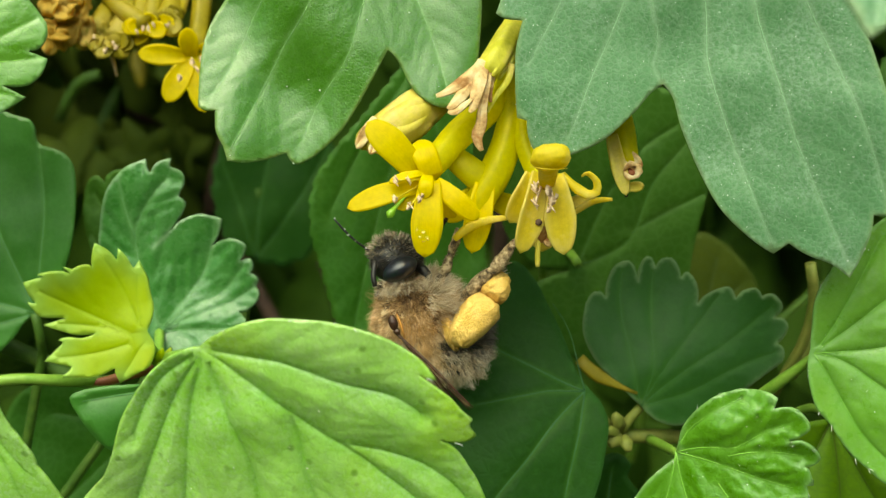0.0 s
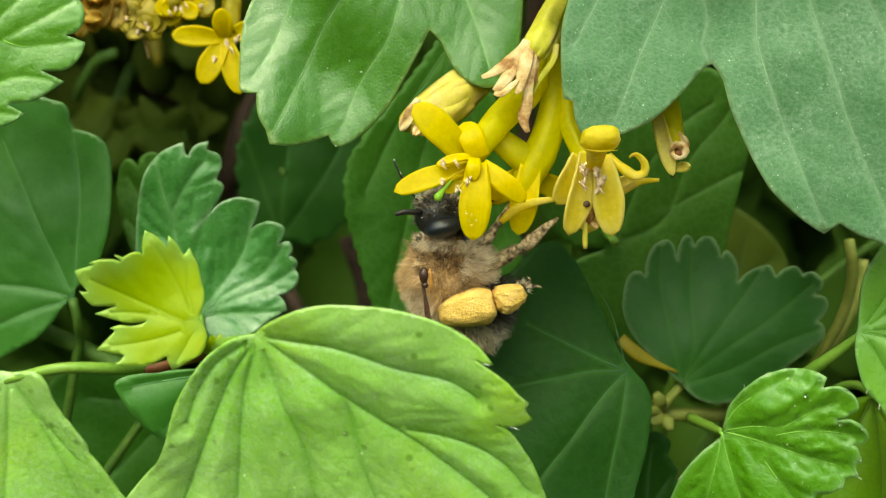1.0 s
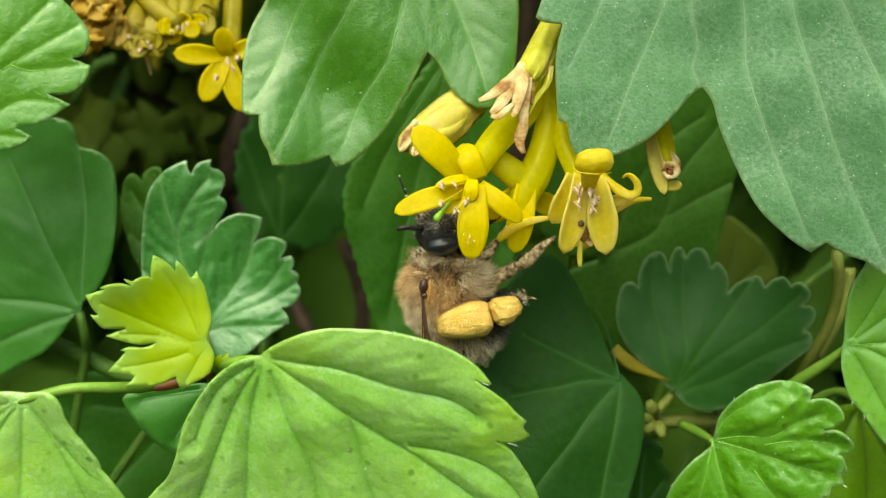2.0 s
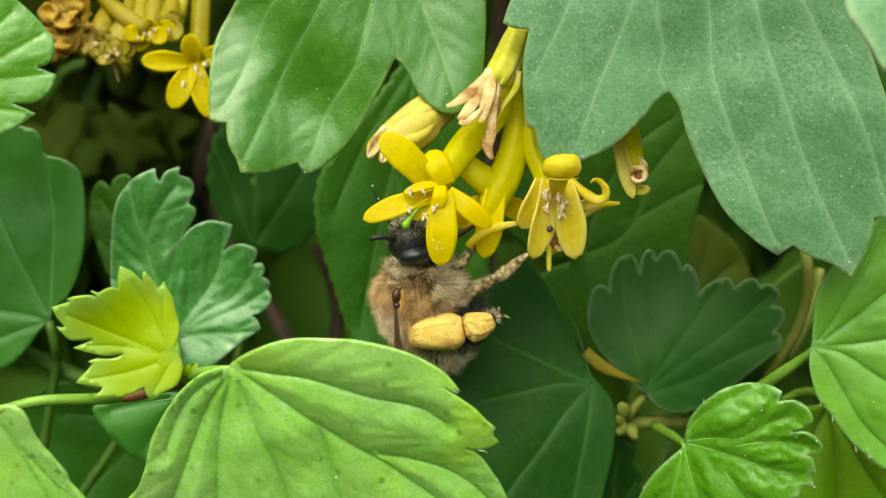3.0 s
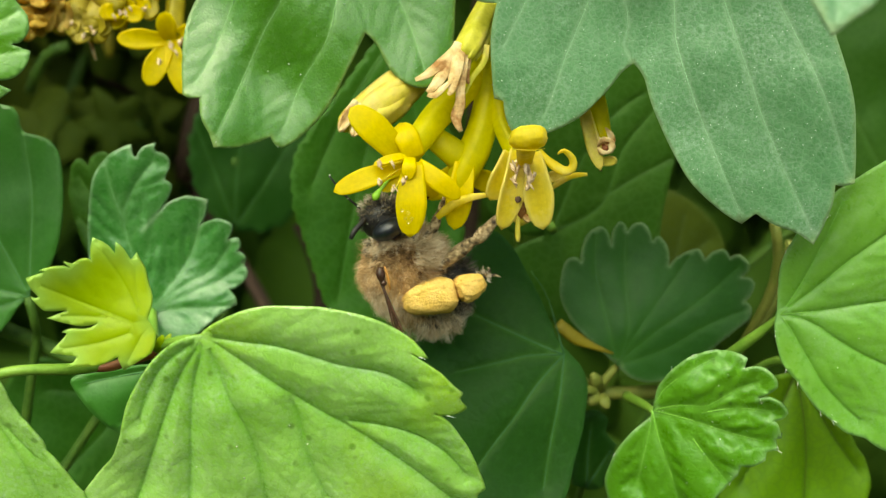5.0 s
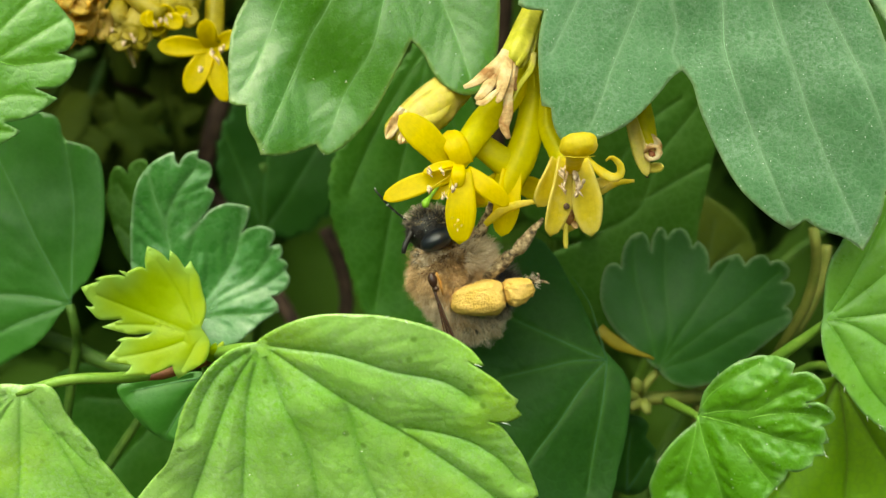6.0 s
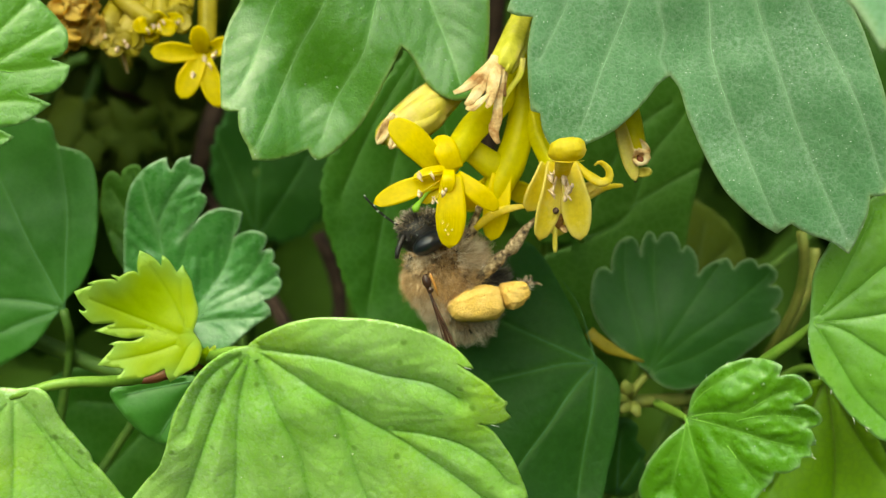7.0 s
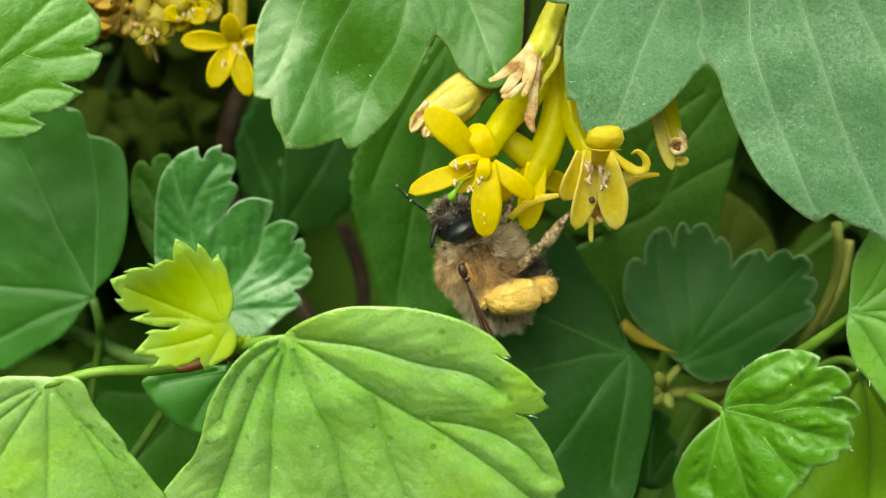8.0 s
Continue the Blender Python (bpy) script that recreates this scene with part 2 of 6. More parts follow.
def spline(points, step):
    """A smooth run through the points, sampled about every step."""
    p = np.array(points, float)
    if len(p) == 2:
        k = max(2, int(np.linalg.norm(p[1] - p[0]) / step))
        return np.array([p[0] + (p[1] - p[0]) * i / k for i in range(k + 1)])
    seg = np.linalg.norm(np.diff(p, axis=0), axis=1)
    tan = np.zeros_like(p)
    for i in range(len(p)):
        d = p[min(i + 1, len(p) - 1)] - p[max(i - 1, 0)]
        most = 1.1 * min(seg[max(i - 1, 0)], seg[min(i, len(seg) - 1)])
        tan[i] = d * min(0.5, most / max(np.linalg.norm(d), 1e-9))
    for i, j, s in ((0, 1, 1), (-1, -2, -1)):
        d = s * (1.5 * (p[j] - p[i])) - 0.5 * tan[j]
        tan[i] = d * min(1.0, 1.7 * np.linalg.norm(p[j] - p[i]) / max(np.linalg.norm(d), 1e-9))
    out = []
    for i in range(len(p) - 1):
        k = max(2, int(seg[i] / step))
        for j in range(k):
            t = j / k
            out.append((2 * t ** 3 - 3 * t * t + 1) * p[i] + (t ** 3 - 2 * t * t + t) * tan[i] + (3 * t * t - 2 * t ** 3) * p[i + 1] + (t ** 3 - t * t) * tan[i + 1])
    out.append(p[-1])
    return np.array(out)


def tube_data(points, radii, sides=10, step=0.5, flat=1.0, rib=0.0):
    """Vertices and faces of a round stalk through points (mm), thick as radii (mm), closed at both ends."""
    pts = spline(points, step)
    s = np.linspace(0, 1, len(pts))
    rad = np.interp(s, np.linspace(0, 1, len(radii)), radii)
    verts, faces, up = [], [], Vector((0.13, -1, 0.21)).normalized()
    for i, q in enumerate(pts):
        d = Vector(pts[min(i + 1, len(pts) - 1)] - pts[max(i - 1, 0)]).normalized()
        side = d.cross(up).normalized() if d.cross(up).length > 1e-4 else d.orthogonal().normalized()
        up = side.cross(d).normalized()
        for j in range(sides):
            a = 2 * math.pi * j / sides
            verts.append((Vector(q) + (side * math.cos(a) + up * math.sin(a) * flat) * rad[i] * (1 + rib * math.cos(5 * a))) * MM)
    n = len(pts)
    for i in range(n - 1):
        for j in range(sides):
            k = (j + 1) % sides
            faces.append((i * sides + j, i * sides + k, (i + 1) * sides + k, (i + 1) * sides + j))
    faces.append(tuple(range(sides))[::-1])
    faces.append(tuple((n - 1) * sides + j for j in range(sides)))
    return verts, faces


def tube(name, points, radii, material, parent=None, label="", sides=10, step=0.5, flat=1.0, rib=0.0):
    v, f = tube_data(points, radii, sides, step, flat, rib)
    return mesh_object(name, v, f, material, parent, label)


def blob_data(centre, radii, rough=0.1, turn=(0, 0, 0), seg=16, rings=10, freq=1.0, seed=0, square=1.0, taper=0.0, grit=0.0):
    """A rounded lump (mm) with an uneven skin; square under 1 blunts its ends, taper makes it thicker towards +x, grit roughens it with grains."""
    r = Euler([radians(a) for a in turn]).to_matrix()
    c = Vector(centre)
    verts, faces = [], []
    for i in range(rings + 1):
        th = math.pi * i / rings
        for j in range(seg):
            ph = 2 * math.pi * j / seg
            n = Vector((math.sin(th) * math.cos(ph), math.sin(th) * math.sin(ph), math.cos(th)))
            k = 1 + rough * (noise.noise(n * 2.2 * freq + Vector((seed, 0, 0))) + 0.5 * noise.noise(n * 5 * freq + Vector((0, seed, 0))))
            if grit:
                k += grit * noise.noise(n * 16 + Vector((seed, seed, 0)))
            n = Vector([math.copysign(abs(a) ** square, a) for a in n])
            if taper:
                n = Vector((n.x, n.y * (1 + taper * n.x), n.z * (1 + taper * n.x)))
            verts.append((c + r @ Vector([a * b * k for a, b in zip(n, radii)])) * MM)
    for i in range(rings):
        for j in range(seg):
            k = (j + 1) % seg
            faces.append((i * seg + j, (i + 1) * seg + j, (i + 1) * seg + k, i * seg + k))
    return verts, faces


def far_from(points, segs):
    """For each point, the distance to the nearest of the segments (x0, y0, x1, y1, weight), less for a strong one."""
    best = np.full(len(points), 1e9)
    for x0, y0, x1, y1, w in segs:
        d = np.array([x1 - x0, y1 - y0])
        t = np.clip(((points - (x0, y0)) @ d) / max(d @ d, 1e-9), 0, 1)
        best = np.minimum(best, np.hypot(*(points - (np.array([x0, y0]) + t[:, None] * d)).T) / w)
    return best


def inside(points, poly):
    x, y = points[:, 0], points[:, 1]
    hit = np.zeros(len(points), bool)
    for (x0, y0), (x1, y1) in zip(poly, np.roll(poly, -1, 0)):
        if y0 != y1:
            hit ^= ((y0 > y) != (y1 > y)) & (x < (x1 - x0) * (y - y0) / (y1 - y0) + x0)
    return hit


def leaf(parent, m, arcs, tips, material, label="", cup=0.0, pleat=0.3, puff=0.08, groove=0.12, wave=0.3, grid=0.55, vein_r=0.07, thick=0.22, bend=0.0, seed=0, sharp=0.26, tooth=0.45, crease=1.6, swell=(), saw=None, band=0.0):
    """A lobed blade. Its margin runs in smooth arcs that meet in sharp teeth and notches; veins run from the stalk
    (the origin) straight to the tips, or along given paths. swell raises or sinks broad parts: x, y, reach across and along, height. cup lifts the margin, bend curls the far end down, pleat swells the
    skin between the main veins and puff between the fine ones."""
    from mathutils.geometry import delaunay_2d_cdt
    margin = []
    for i, arc in enumerate(arcs):
        run = spline(list(arc) + [arcs[(i + 1) % len(arcs)][0]], 0.3)
        margin.extend(run[:-1])
    margin = np.array(margin)
    if saw:
        along = np.concatenate([[0], np.cumsum(np.linalg.norm(np.diff(margin, axis=0), axis=1))])
        run = np.roll(margin, -1, 0) - np.roll(margin, 1, 0)
        out = np.stack([run[:, 1], -run[:, 0]], 1) / np.maximum(np.linalg.norm(run, axis=1), 1e-9)[:, None]
        out *= np.sign(np.cross(margin, np.roll(margin, -1, 0)).sum())
        margin = margin + out * (saw[0] * ((along / saw[1]) % 1.0))[:, None]
    rnd = random.Random(seed)
    lo, hi = margin.min(0), margin.max(0)
    xs, ys = np.meshgrid(np.arange(lo[0], hi[0], grid), np.arange(lo[1], hi[1], grid * 0.87))
    xs = xs + (np.arange(xs.shape[0]) % 2)[:, None] * grid / 2
    pts = np.stack([xs.ravel(), ys.ravel()], 1)
    pts = pts[inside(pts, margin)]
    rim_d = far_from(pts, [(*a, *b, 1) for a, b in zip(margin, np.roll(margin, -1, 0))])
    pts, rim_d = pts[rim_d > grid * 0.45], rim_d[rim_d > grid * 0.45]
    main, fine, runs = [], [], []
    for tip in tips:
        if np.ndim(tip) == 2:
            run = spline(tip, 0.7)
        else:
            tip = np.array(tip)
            side = np.array([-tip[1], tip[0]]) * rnd.uniform(-0.05, 0.05)
            run = spline([(0, 0), tip * 0.5 + side, tip * 0.96], 0.8)
        runs.append(run)
        k = len(run)
        for i in range(k - 1):
            main.append((*run[i], *run[i + 1], 1.0 - 0.55 * i / k))
        length = np.linalg.norm(np.diff(run, axis=0), axis=1).sum()
        gap = max(1.6, length / 8)
        j = 0
        for dist in np.arange(gap * 1.3, length * 0.92, gap):
            j += 1
            i = min(k - 2, int(dist / length * k))
            o, d = run[i], (run[i + 1] - run[i]) / max(np.linalg.norm(run[i + 1] - run[i]), 1e-9)
            for sg in (1, -1):
                ang = sg * rnd.uniform(0.65, 0.9)
                e = np.array([d[0] * math.cos(ang) - d[1] * math.sin(ang), d[0] * math.sin(ang) + d[1] * math.cos(ang)])
                ln = rnd.uniform(0.22, 0.36) * length * (1 - 0.5 * dist / length)
                mid, end = o + e * ln * 0.5, o + (e + 0.25 * d) * ln
                fine.append((*o, *mid, 0.5))
                fine.append((*mid, *end, 0.32))
    along = []
    for run in runs:
        d = np.gradient(run, axis=0)
        d = np.stack([-d[:, 1], d[:, 0]], 1) / np.maximum(np.linalg.norm(d, axis=1), 1e-9)[:, None]
        fineline = spline(run, 0.4)
        nrm = np.stack([np.interp(np.linspace(0, 1, len(fineline)), np.linspace(0, 1, len(run)), d[:, k]) for k in (0, 1)], 1)
        along += [fineline[2:-1] + nrm[2:-1] * o for o in (0, 0.6 * sharp, -0.6 * sharp, 1.5 * sharp, -1.5 * sharp)]
    along = np.vstack(along)
    along = along[inside(along, margin)]
    pts = pts[far_from(pts, main) > 0.55]
    every = np.vstack([margin, pts, along])
    res = delaunay_2d_cdt([Vector(p) for p in every], [(i, (i + 1) % len(margin)) for i in range(len(margin))], [], 1, 1e-6)
    flat = np.array([tuple(v) for v in res[0]])
    faces = [tuple(f) for f in res[2]]
    dm, df = far_from(flat, main), far_from(flat, main + fine)
    de = far_from(flat, [(*a, *b, 1) for a, b in zip(margin, np.roll(margin, -1, 0))])
    corners = np.array([arc[0] for arc in arcs])
    before, after = np.array([arcs[i - 1][-1] for i in range(len(arcs))]), np.array([(list(arc) + [arcs[(i + 1) % len(arcs)][0]])[1] for i, arc in enumerate(arcs)])
    bends = np.cross(corners - before, after - corners) * np.sign(np.cross(margin, np.roll(margin, -1, 0)).sum())
    peaks = corners[(bends > 0) & (np.arange(len(arcs)) > 0)]
    dt = np.min(np.linalg.norm(flat[:, None] - peaks[None], axis=2), axis=1) if len(peaks) else np.full(len(flat), 9.0)
    size = np.abs(margin).max()
    r2 = (flat ** 2).sum(1) / size ** 2
    axis = np.array(runs[0][-1]) / np.linalg.norm(runs[0][-1])
    z = pleat * (1 - np.exp(-(dm / crease) ** 2)) + puff * (1 - np.exp(-(df / 0.8) ** 2)) - groove * np.exp(-(dm / sharp) ** 2) + cup * r2 - bend * np.maximum(flat @ axis, 0) ** 2 / size
    for x, y, rx, ry, h in swell:
        z += h * np.exp(-((flat[:, 0] - x) / rx) ** 2 - ((flat[:, 1] - y) / ry) ** 2)
    off = rnd.uniform(0, 50)
    z += [wave * (noise.noise(Vector((x * 0.16 + off, y * 0.16, 0.3))) + 0.15 * noise.noise(Vector((x * 0.45, y * 0.45 + off, 0.7)))) for x, y in flat]

    def surface(q):
        i = ((flat - q) ** 2).sum(1).argmin()
        return z[i]

    ob = mesh_object("leaf", [(x * MM, y * MM, h * MM) for (x, y), h in zip(flat, z)], faces, material, parent, label)
    me = ob.data
    me.attributes.new("vein", "FLOAT", "POINT").data.foreach_set("value", np.clip(np.exp(-(df / 0.15) ** 2) * 0.28 + 0.75 * np.exp(-(dm / sharp) ** 2) + band * np.exp(-(dm / 0.75) ** 2), 0, 1))
    me.attributes.new("rim", "FLOAT", "POINT").data.foreach_set("value", np.maximum(0.55 * np.exp(-(de / 0.16) ** 2), np.exp(-(dt / tooth) ** 2)))
    sol = ob.modifiers.new("thickness", "SOLIDIFY")
    sol.thickness, sol.offset = thick * MM, -1
    ob.matrix_basis = m
    if vein_r:
        for i, run in enumerate(runs):
            path = [(x, y, surface((x, y)) + vein_r * 0.2) for x, y in run[::2]]
            if len(path) > 2:
                tube("midrib" if i == 0 else "vein", path, [vein_r * 1.6, vein_r, vein_r * 0.4], VEIN[material.name], ob, sides=6, step=0.8)
    return ob


VEIN = {}
for mt, a, b in ((BLUE_LEAF, (0.17, 0.36, 0.15), (0.25, 0.44, 0.22)), (GLOSS_LEAF, (0.18, 0.38, 0.10), (0.26, 0.46, 0.17)),
                 (BRIGHT_LEAF, (0.24, 0.48, 0.06), (0.32, 0.56, 0.11)), (LIME_LEAF, (0.45, 0.5, 0.03), (0.52, 0.56, 0.06)),
                 (MID_LEAF, (0.10, 0.26, 0.08), (0.16, 0.34, 0.13)), (FRESH_LEAF, (0.22, 0.50, 0.05), (0.28, 0.55, 0.09)),
                 (SHADE_LEAF, (0.08, 0.2, 0.03), (0.12, 0.26, 0.05)), (SHADE_DARK_LEAF, (0.035, 0.12, 0.03), (0.06, 0.16, 0.05)), (OLIVE_LEAF, (0.16, 0.26, 0.02), (0.2, 0.3, 0.03)),
                 (SCALLOP_LEAF, (0.14, 0.34, 0.11), (0.2, 0.4, 0.16)), (LIGHT_LEAF, (0.22, 0.50, 0.05), (0.30, 0.56, 0.09)), (HALF_LEAF, (0.10, 0.26, 0.04), (0.14, 0.32, 0.06)), (DUSK_LEAF, (0.04, 0.13, 0.02), (0.06, 0.16, 0.03))):
    VEIN[mt.name] = soft_material(mt.name.replace("leaf", "vein"), a, b, 0.5, 900, 0.1)

WATER = bpy.data.materials.new("water")
WATER.use_nodes = True
wp = WATER.node_tree.nodes["Principled BSDF"]
wp.inputs["Base Color"].default_value, wp.inputs["Roughness"].default_value = (1, 1, 1, 1), 0.02
wp.inputs["Transmission Weight"].default_value, wp.inputs["IOR"].default_value = 1.0, 1.33
SPECK = soft_material("pale_dust", (0.6, 0.66, 0.5), (0.85, 0.85, 0.78), 0.7, 900)


def skin_point(blade, x, y):
    """The place on a blade's skin nearest to x, y (mm, from the stalk)."""
    co = np.empty(len(blade.data.vertices) * 3)
    blade.data.vertices.foreach_get("co", co)
    co = co.reshape(-1, 3)
    return Vector(co[((co[:, :2] - (x * MM, y * MM)) ** 2).sum(1).argmin()]) / MM


def dew(blade, spots):
    """Round drops of water standing on a blade: x, y, radius."""
    for x, y, r in spots:
        q = skin_point(blade, x, y)
        v, f = blob_data(q + Vector((0, 0, r * 0.5)), (r, r, r * 0.8), 0.0, seg=14, rings=9)
        mesh_object("water_drop", v, f, WATER, blade, "clear water drop")


def dusted(blade, count, size, seed, material=None):
    """Pale grains of pollen and dust lying on a blade, in one mesh."""
    rnd = random.Random(seed)
    vs = blade.data.vertices
    verts, faces = [], []
    for _ in range(count):
        q = vs[rnd.randrange(len(vs))].co / MM
        r = size * rnd.uniform(0.4, 1.3)
        v, f = blob_data(q + Vector((0, 0, r * 0.4)), (r, r * rnd.uniform(0.6, 1), r), 0.2, seg=6, rings=4, seed=rnd.random() * 9)
        k = len(verts)
        verts += v
        faces += [tuple(i + k for i in g) for g in f]
    tagged(mesh_object("dust_specks", verts, faces, material or SPECK, blade), kind="stuff")


def fringe(blade, count, length, seed, low=0.0):
    """Short pale hairs that stand out from a blade's margin, in one mesh."""
    rnd = random.Random(seed)
    rim = np.empty(len(blade.data.vertices))
    blade.data.attributes["rim"].data.foreach_get("value", rim)
    edge = [i for i in range(len(rim)) if rim[i] > 0.3]
    verts, faces = [], []
    for _ in range(count):
        q = blade.data.vertices[rnd.choice(edge)].co / MM
        out = Vector((q.x, q.y, 0)).normalized() + Vector((rnd.gauss(0, 0.5), rnd.gauss(0, 0.5), rnd.uniform(0, 0.6)))
        v, f = tube_data([q, q + out * length * 0.5, q + out * length + Vector((0, 0, 0.1))], [0.028, 0.022, 0.01], 5, 0.2)
        k = len(verts)
        verts += v
        faces += [tuple(i + k for i in g) for g in f]
    tagged(mesh_object("margin_hairs", verts, faces, SPECK, blade), kind="stuff")


# ---------------------------------------------------------------- ground
g = bmesh.new()
bmesh.ops.create_grid(g, x_segments=60, y_segments=60, size=60)
for v in g.verts:
    near = math.exp(-(v.co.length / 8) ** 2)
    v.co.z = 0.03 * noise.noise(v.co * 0.6) * (1 - near)
me = bpy.data.meshes.new("ground")
g.to_mesh(me)
g.free()
me.materials.append(SOIL)
ground = tagged(new("ground", me), "dark bare soil under the currant bush", "ground", kind="structure")

# ---------------------------------------------------------------- shoots and leaves
def settle(ob, parent):
    """Let a part that is modelled in the spray's own millimetres sit at its place under its thing."""
    ob.matrix_basis = parent.matrix_basis.inverted() @ mm_pose(0, 0, 0)
    return ob


def stalk(name, points, radii, material, parent, label="", sides=10, step=0.6, flat=1.0, rib=0.0):
    return settle(tube(name, points, radii, material, parent, label, sides, step, flat, rib), parent)


def on(parent, m):
    return parent.matrix_basis.inverted() @ m


# the flowering shoot: two broad blue-green leaves over the flowers, and their twig
shoot = thing("flowering_shoot", "currant shoot with broad blue-green leaves above the flowers", "plant", mm_pose(6, 92, 40))
glossy = leaf(shoot, on(shoot, mm_pose(-4.8, 84.0, 25.2, 88, 0, 4)),
    (((7.4, -2.0), (7.8, -5.3), (7.7, -8.8), (7.4, -11.2), (6.6, -13.4), (5.2, -14.4), (3.7, -14.1), (2.4, -12.9), (1.5, -11.0)),
     ((0.6, -10.0), (-0.5, -12.1), (-2.7, -15.8), (-4.9, -18.0), (-6.3, -18.7), (-6.8, -18.4)),
     ((-7.1, -17.8), (-8.6, -18.4), (-10.1, -18.7)),
     ((-11.4, -18.6),),
     ((-11.7, -17.5), (-12.3, -16.3)),
     ((-12.4, -14.7), (-13.2, -14.7)),
     ((-13.7, -14.4), (-13.7, -11.9), (-13.5, -9.6), (-13.0, -7.7), (-12.1, -6.0), (-10.4, -3.4), (-6.9, -0.8), (-1.3, 0.4), (3.9, -0.2))),
    (((0.0, 0.0), (-4.7, -5.4), (-5.8, -7.4), (-7.2, -9.4), (-8.3, -11.5), (-9.2, -13.4), (-10.0, -15.2), (-11.3, -17.9)),
     ((0.0, 0.0), (-0.8, -4.8), (-1.3, -6.5), (-1.9, -8.7), (-2.4, -10.5), (-3.4, -12.0), (-4.7, -13.9), (-6.1, -17.3)),
     ((0.0, 0.0), (-6.6, -3.9), (-9.0, -6.0), (-10.4, -8.9), (-11.5, -11.5), (-12.8, -13.7)),
     ((0.0, 0.0), (2.6, -5.3), (3.9, -8.7), (4.7, -11.4), (5.3, -13.8))), GLOSS_LEAF, "broad glossy green three-lobed leaf", cup=-1.5, pleat=0.12, puff=0.05, groove=0.05, wave=0.5, grid=0.28, vein_r=0.035, swell=((-12.5, -19.0, 4.0, 5.0, 2.2), (-12.0, -6.0, 3.5, 5.0, -2.0), (-6.5, -4.0, 3.0, 4.5, 1.0), (-7.0, -13.5, 3.0, 4.0, -0.9), (5.0, -15.0, 4.0, 5.0, 1.0), (4.5, -3.0, 4.5, 5.0, -1.0)), seed=1)
bloomed = leaf(shoot, on(shoot, mm_pose(16.2, 77.0, 24.8, 88, 0, -16)),
    (((-10.9, -3.2), (-12.2, -6.0)),
     ((-12.8, -7.6), (-12.1, -8.0)),
     ((-10.8, -8.2), (-11.3, -10.7), (-11.3, -13.6)),
     ((-11.2, -15.3),),
     ((-10.5, -15.5), (-10.3, -17.0), (-9.6, -18.2), (-8.5, -18.3), (-6.6, -17.8), (-4.7, -16.9), (-2.9, -15.3), (-1.6, -13.8)),
     ((-0.8, -13.2), (-0.1, -14.3), (0.4, -16.2), (1.5, -19.0), (3.0, -21.9), (5.0, -24.0)),
     ((6.6, -25.1),),
     ((7.6, -24.4), (8.8, -25.2), (10.3, -25.8)),
     ((11.5, -26.7), (12.1, -25.6), (12.8, -23.9)),
     ((13.0, -22.5), (13.6, -22.6)),
     ((14.3, -22.4), (14.4, -19.8), (14.3, -16.7), (13.6, -13.6), (12.6, -10.4), (11.6, -8.0), (10.1, -4.8), (6.8, -1.8), (1.4, 0.1), (-6.7, -0.6))),
    (((0.0, 0.0), (4.7, -5.7), (5.6, -9.0), (6.5, -12.1), (7.3, -14.6), (8.1, -17.4), (9.8, -21.9), (11.5, -25.9)),
     ((0.0, 0.0), (1.6, -5.5), (2.1, -8.0), (2.2, -11.6), (2.8, -14.0), (3.7, -16.9), (4.9, -20.2), (6.6, -24.6)),
     ((0.0, 0.0), (-1.3, -5.3), (-1.5, -7.7), (-1.1, -10.2), (-1.5, -11.8), (-0.9, -13.1)),
     ((0.0, 0.0), (-2.9, -6.0), (-4.1, -8.8), (-5.0, -10.8), (-5.9, -12.8), (-6.7, -15.0), (-7.6, -17.0)),
     ((0.0, 0.0), (7.4, -5.9), (9.6, -10.0), (10.9, -12.8), (12.5, -16.8), (13.8, -21.6)),
     ((0.0, 0.0), (-6.6, -4.9), (-8.7, -8.4), (-10.5, -11.7))), BLUE_LEAF, "broad blue-green lobed leaf with a waxy bloom", cup=-1.0, pleat=0.1, puff=0.03, groove=0.04, wave=0.55, grid=0.28, vein_r=0.025, swell=((0.5, -3.0, 3.0, 5.0, 0.7), (0.5, -12.0, 3.0, 4.5, -0.3)), seed=2)
leaf(shoot, on(shoot, mm_pose(23.9, 57.0, 17.7, 70, 0, -10)),
    (((-4.1, -1.9), (-4.0, -4.0)),
     ((-3.9, -4.9), (-3.4, -5.7), (-2.8, -6.9)),
     ((-2.3, -8.0), (-1.4, -7.2), (-0.1, -6.3)),
     ((0.6, -5.2),),
     ((1.1, -5.3), (2.0, -4.0), (3.1, -2.0), (2.4, 0.5), (-0.5, 1.5), (-3.0, 0.6))),
    ((-2.2, -7.8), (1.0, -5.1)), BLUE_LEAF, "small pale green leaf hanging near the lens", cup=0.5, pleat=0.15, wave=0.4, vein_r=0.05, seed=3)
stalk("petiole", [(-4.8, 84.0, 25.2), (-0.7, 88.0, 28.8), (6, 92, 40)], [0.45, 0.5, 0.6], PETIOLE, shoot)
stalk("petiole", [(16.2, 77.0, 24.8), (12.4, 84.0, 29.2), (6, 92, 40)], [0.5, 0.55, 0.65], PETIOLE, shoot)
stalk("petiole", [(23.9, 57.0, 17.7), (22, 70, 34), (6, 92, 40)], [0.3, 0.35, 0.5], PETIOLE, shoot)
stalk("twig", [(6, 92, 40), (8, 106, 50), (10, 132, 46), (6, 175, -60), (-8, 190, -600)], [1.0, 1.4, 2.0, 3.0, 4.5], TWIG, shoot, step=4)

dusted(glossy, 22, 0.06, 1)
dusted(bloomed, 340, 0.034, 2)

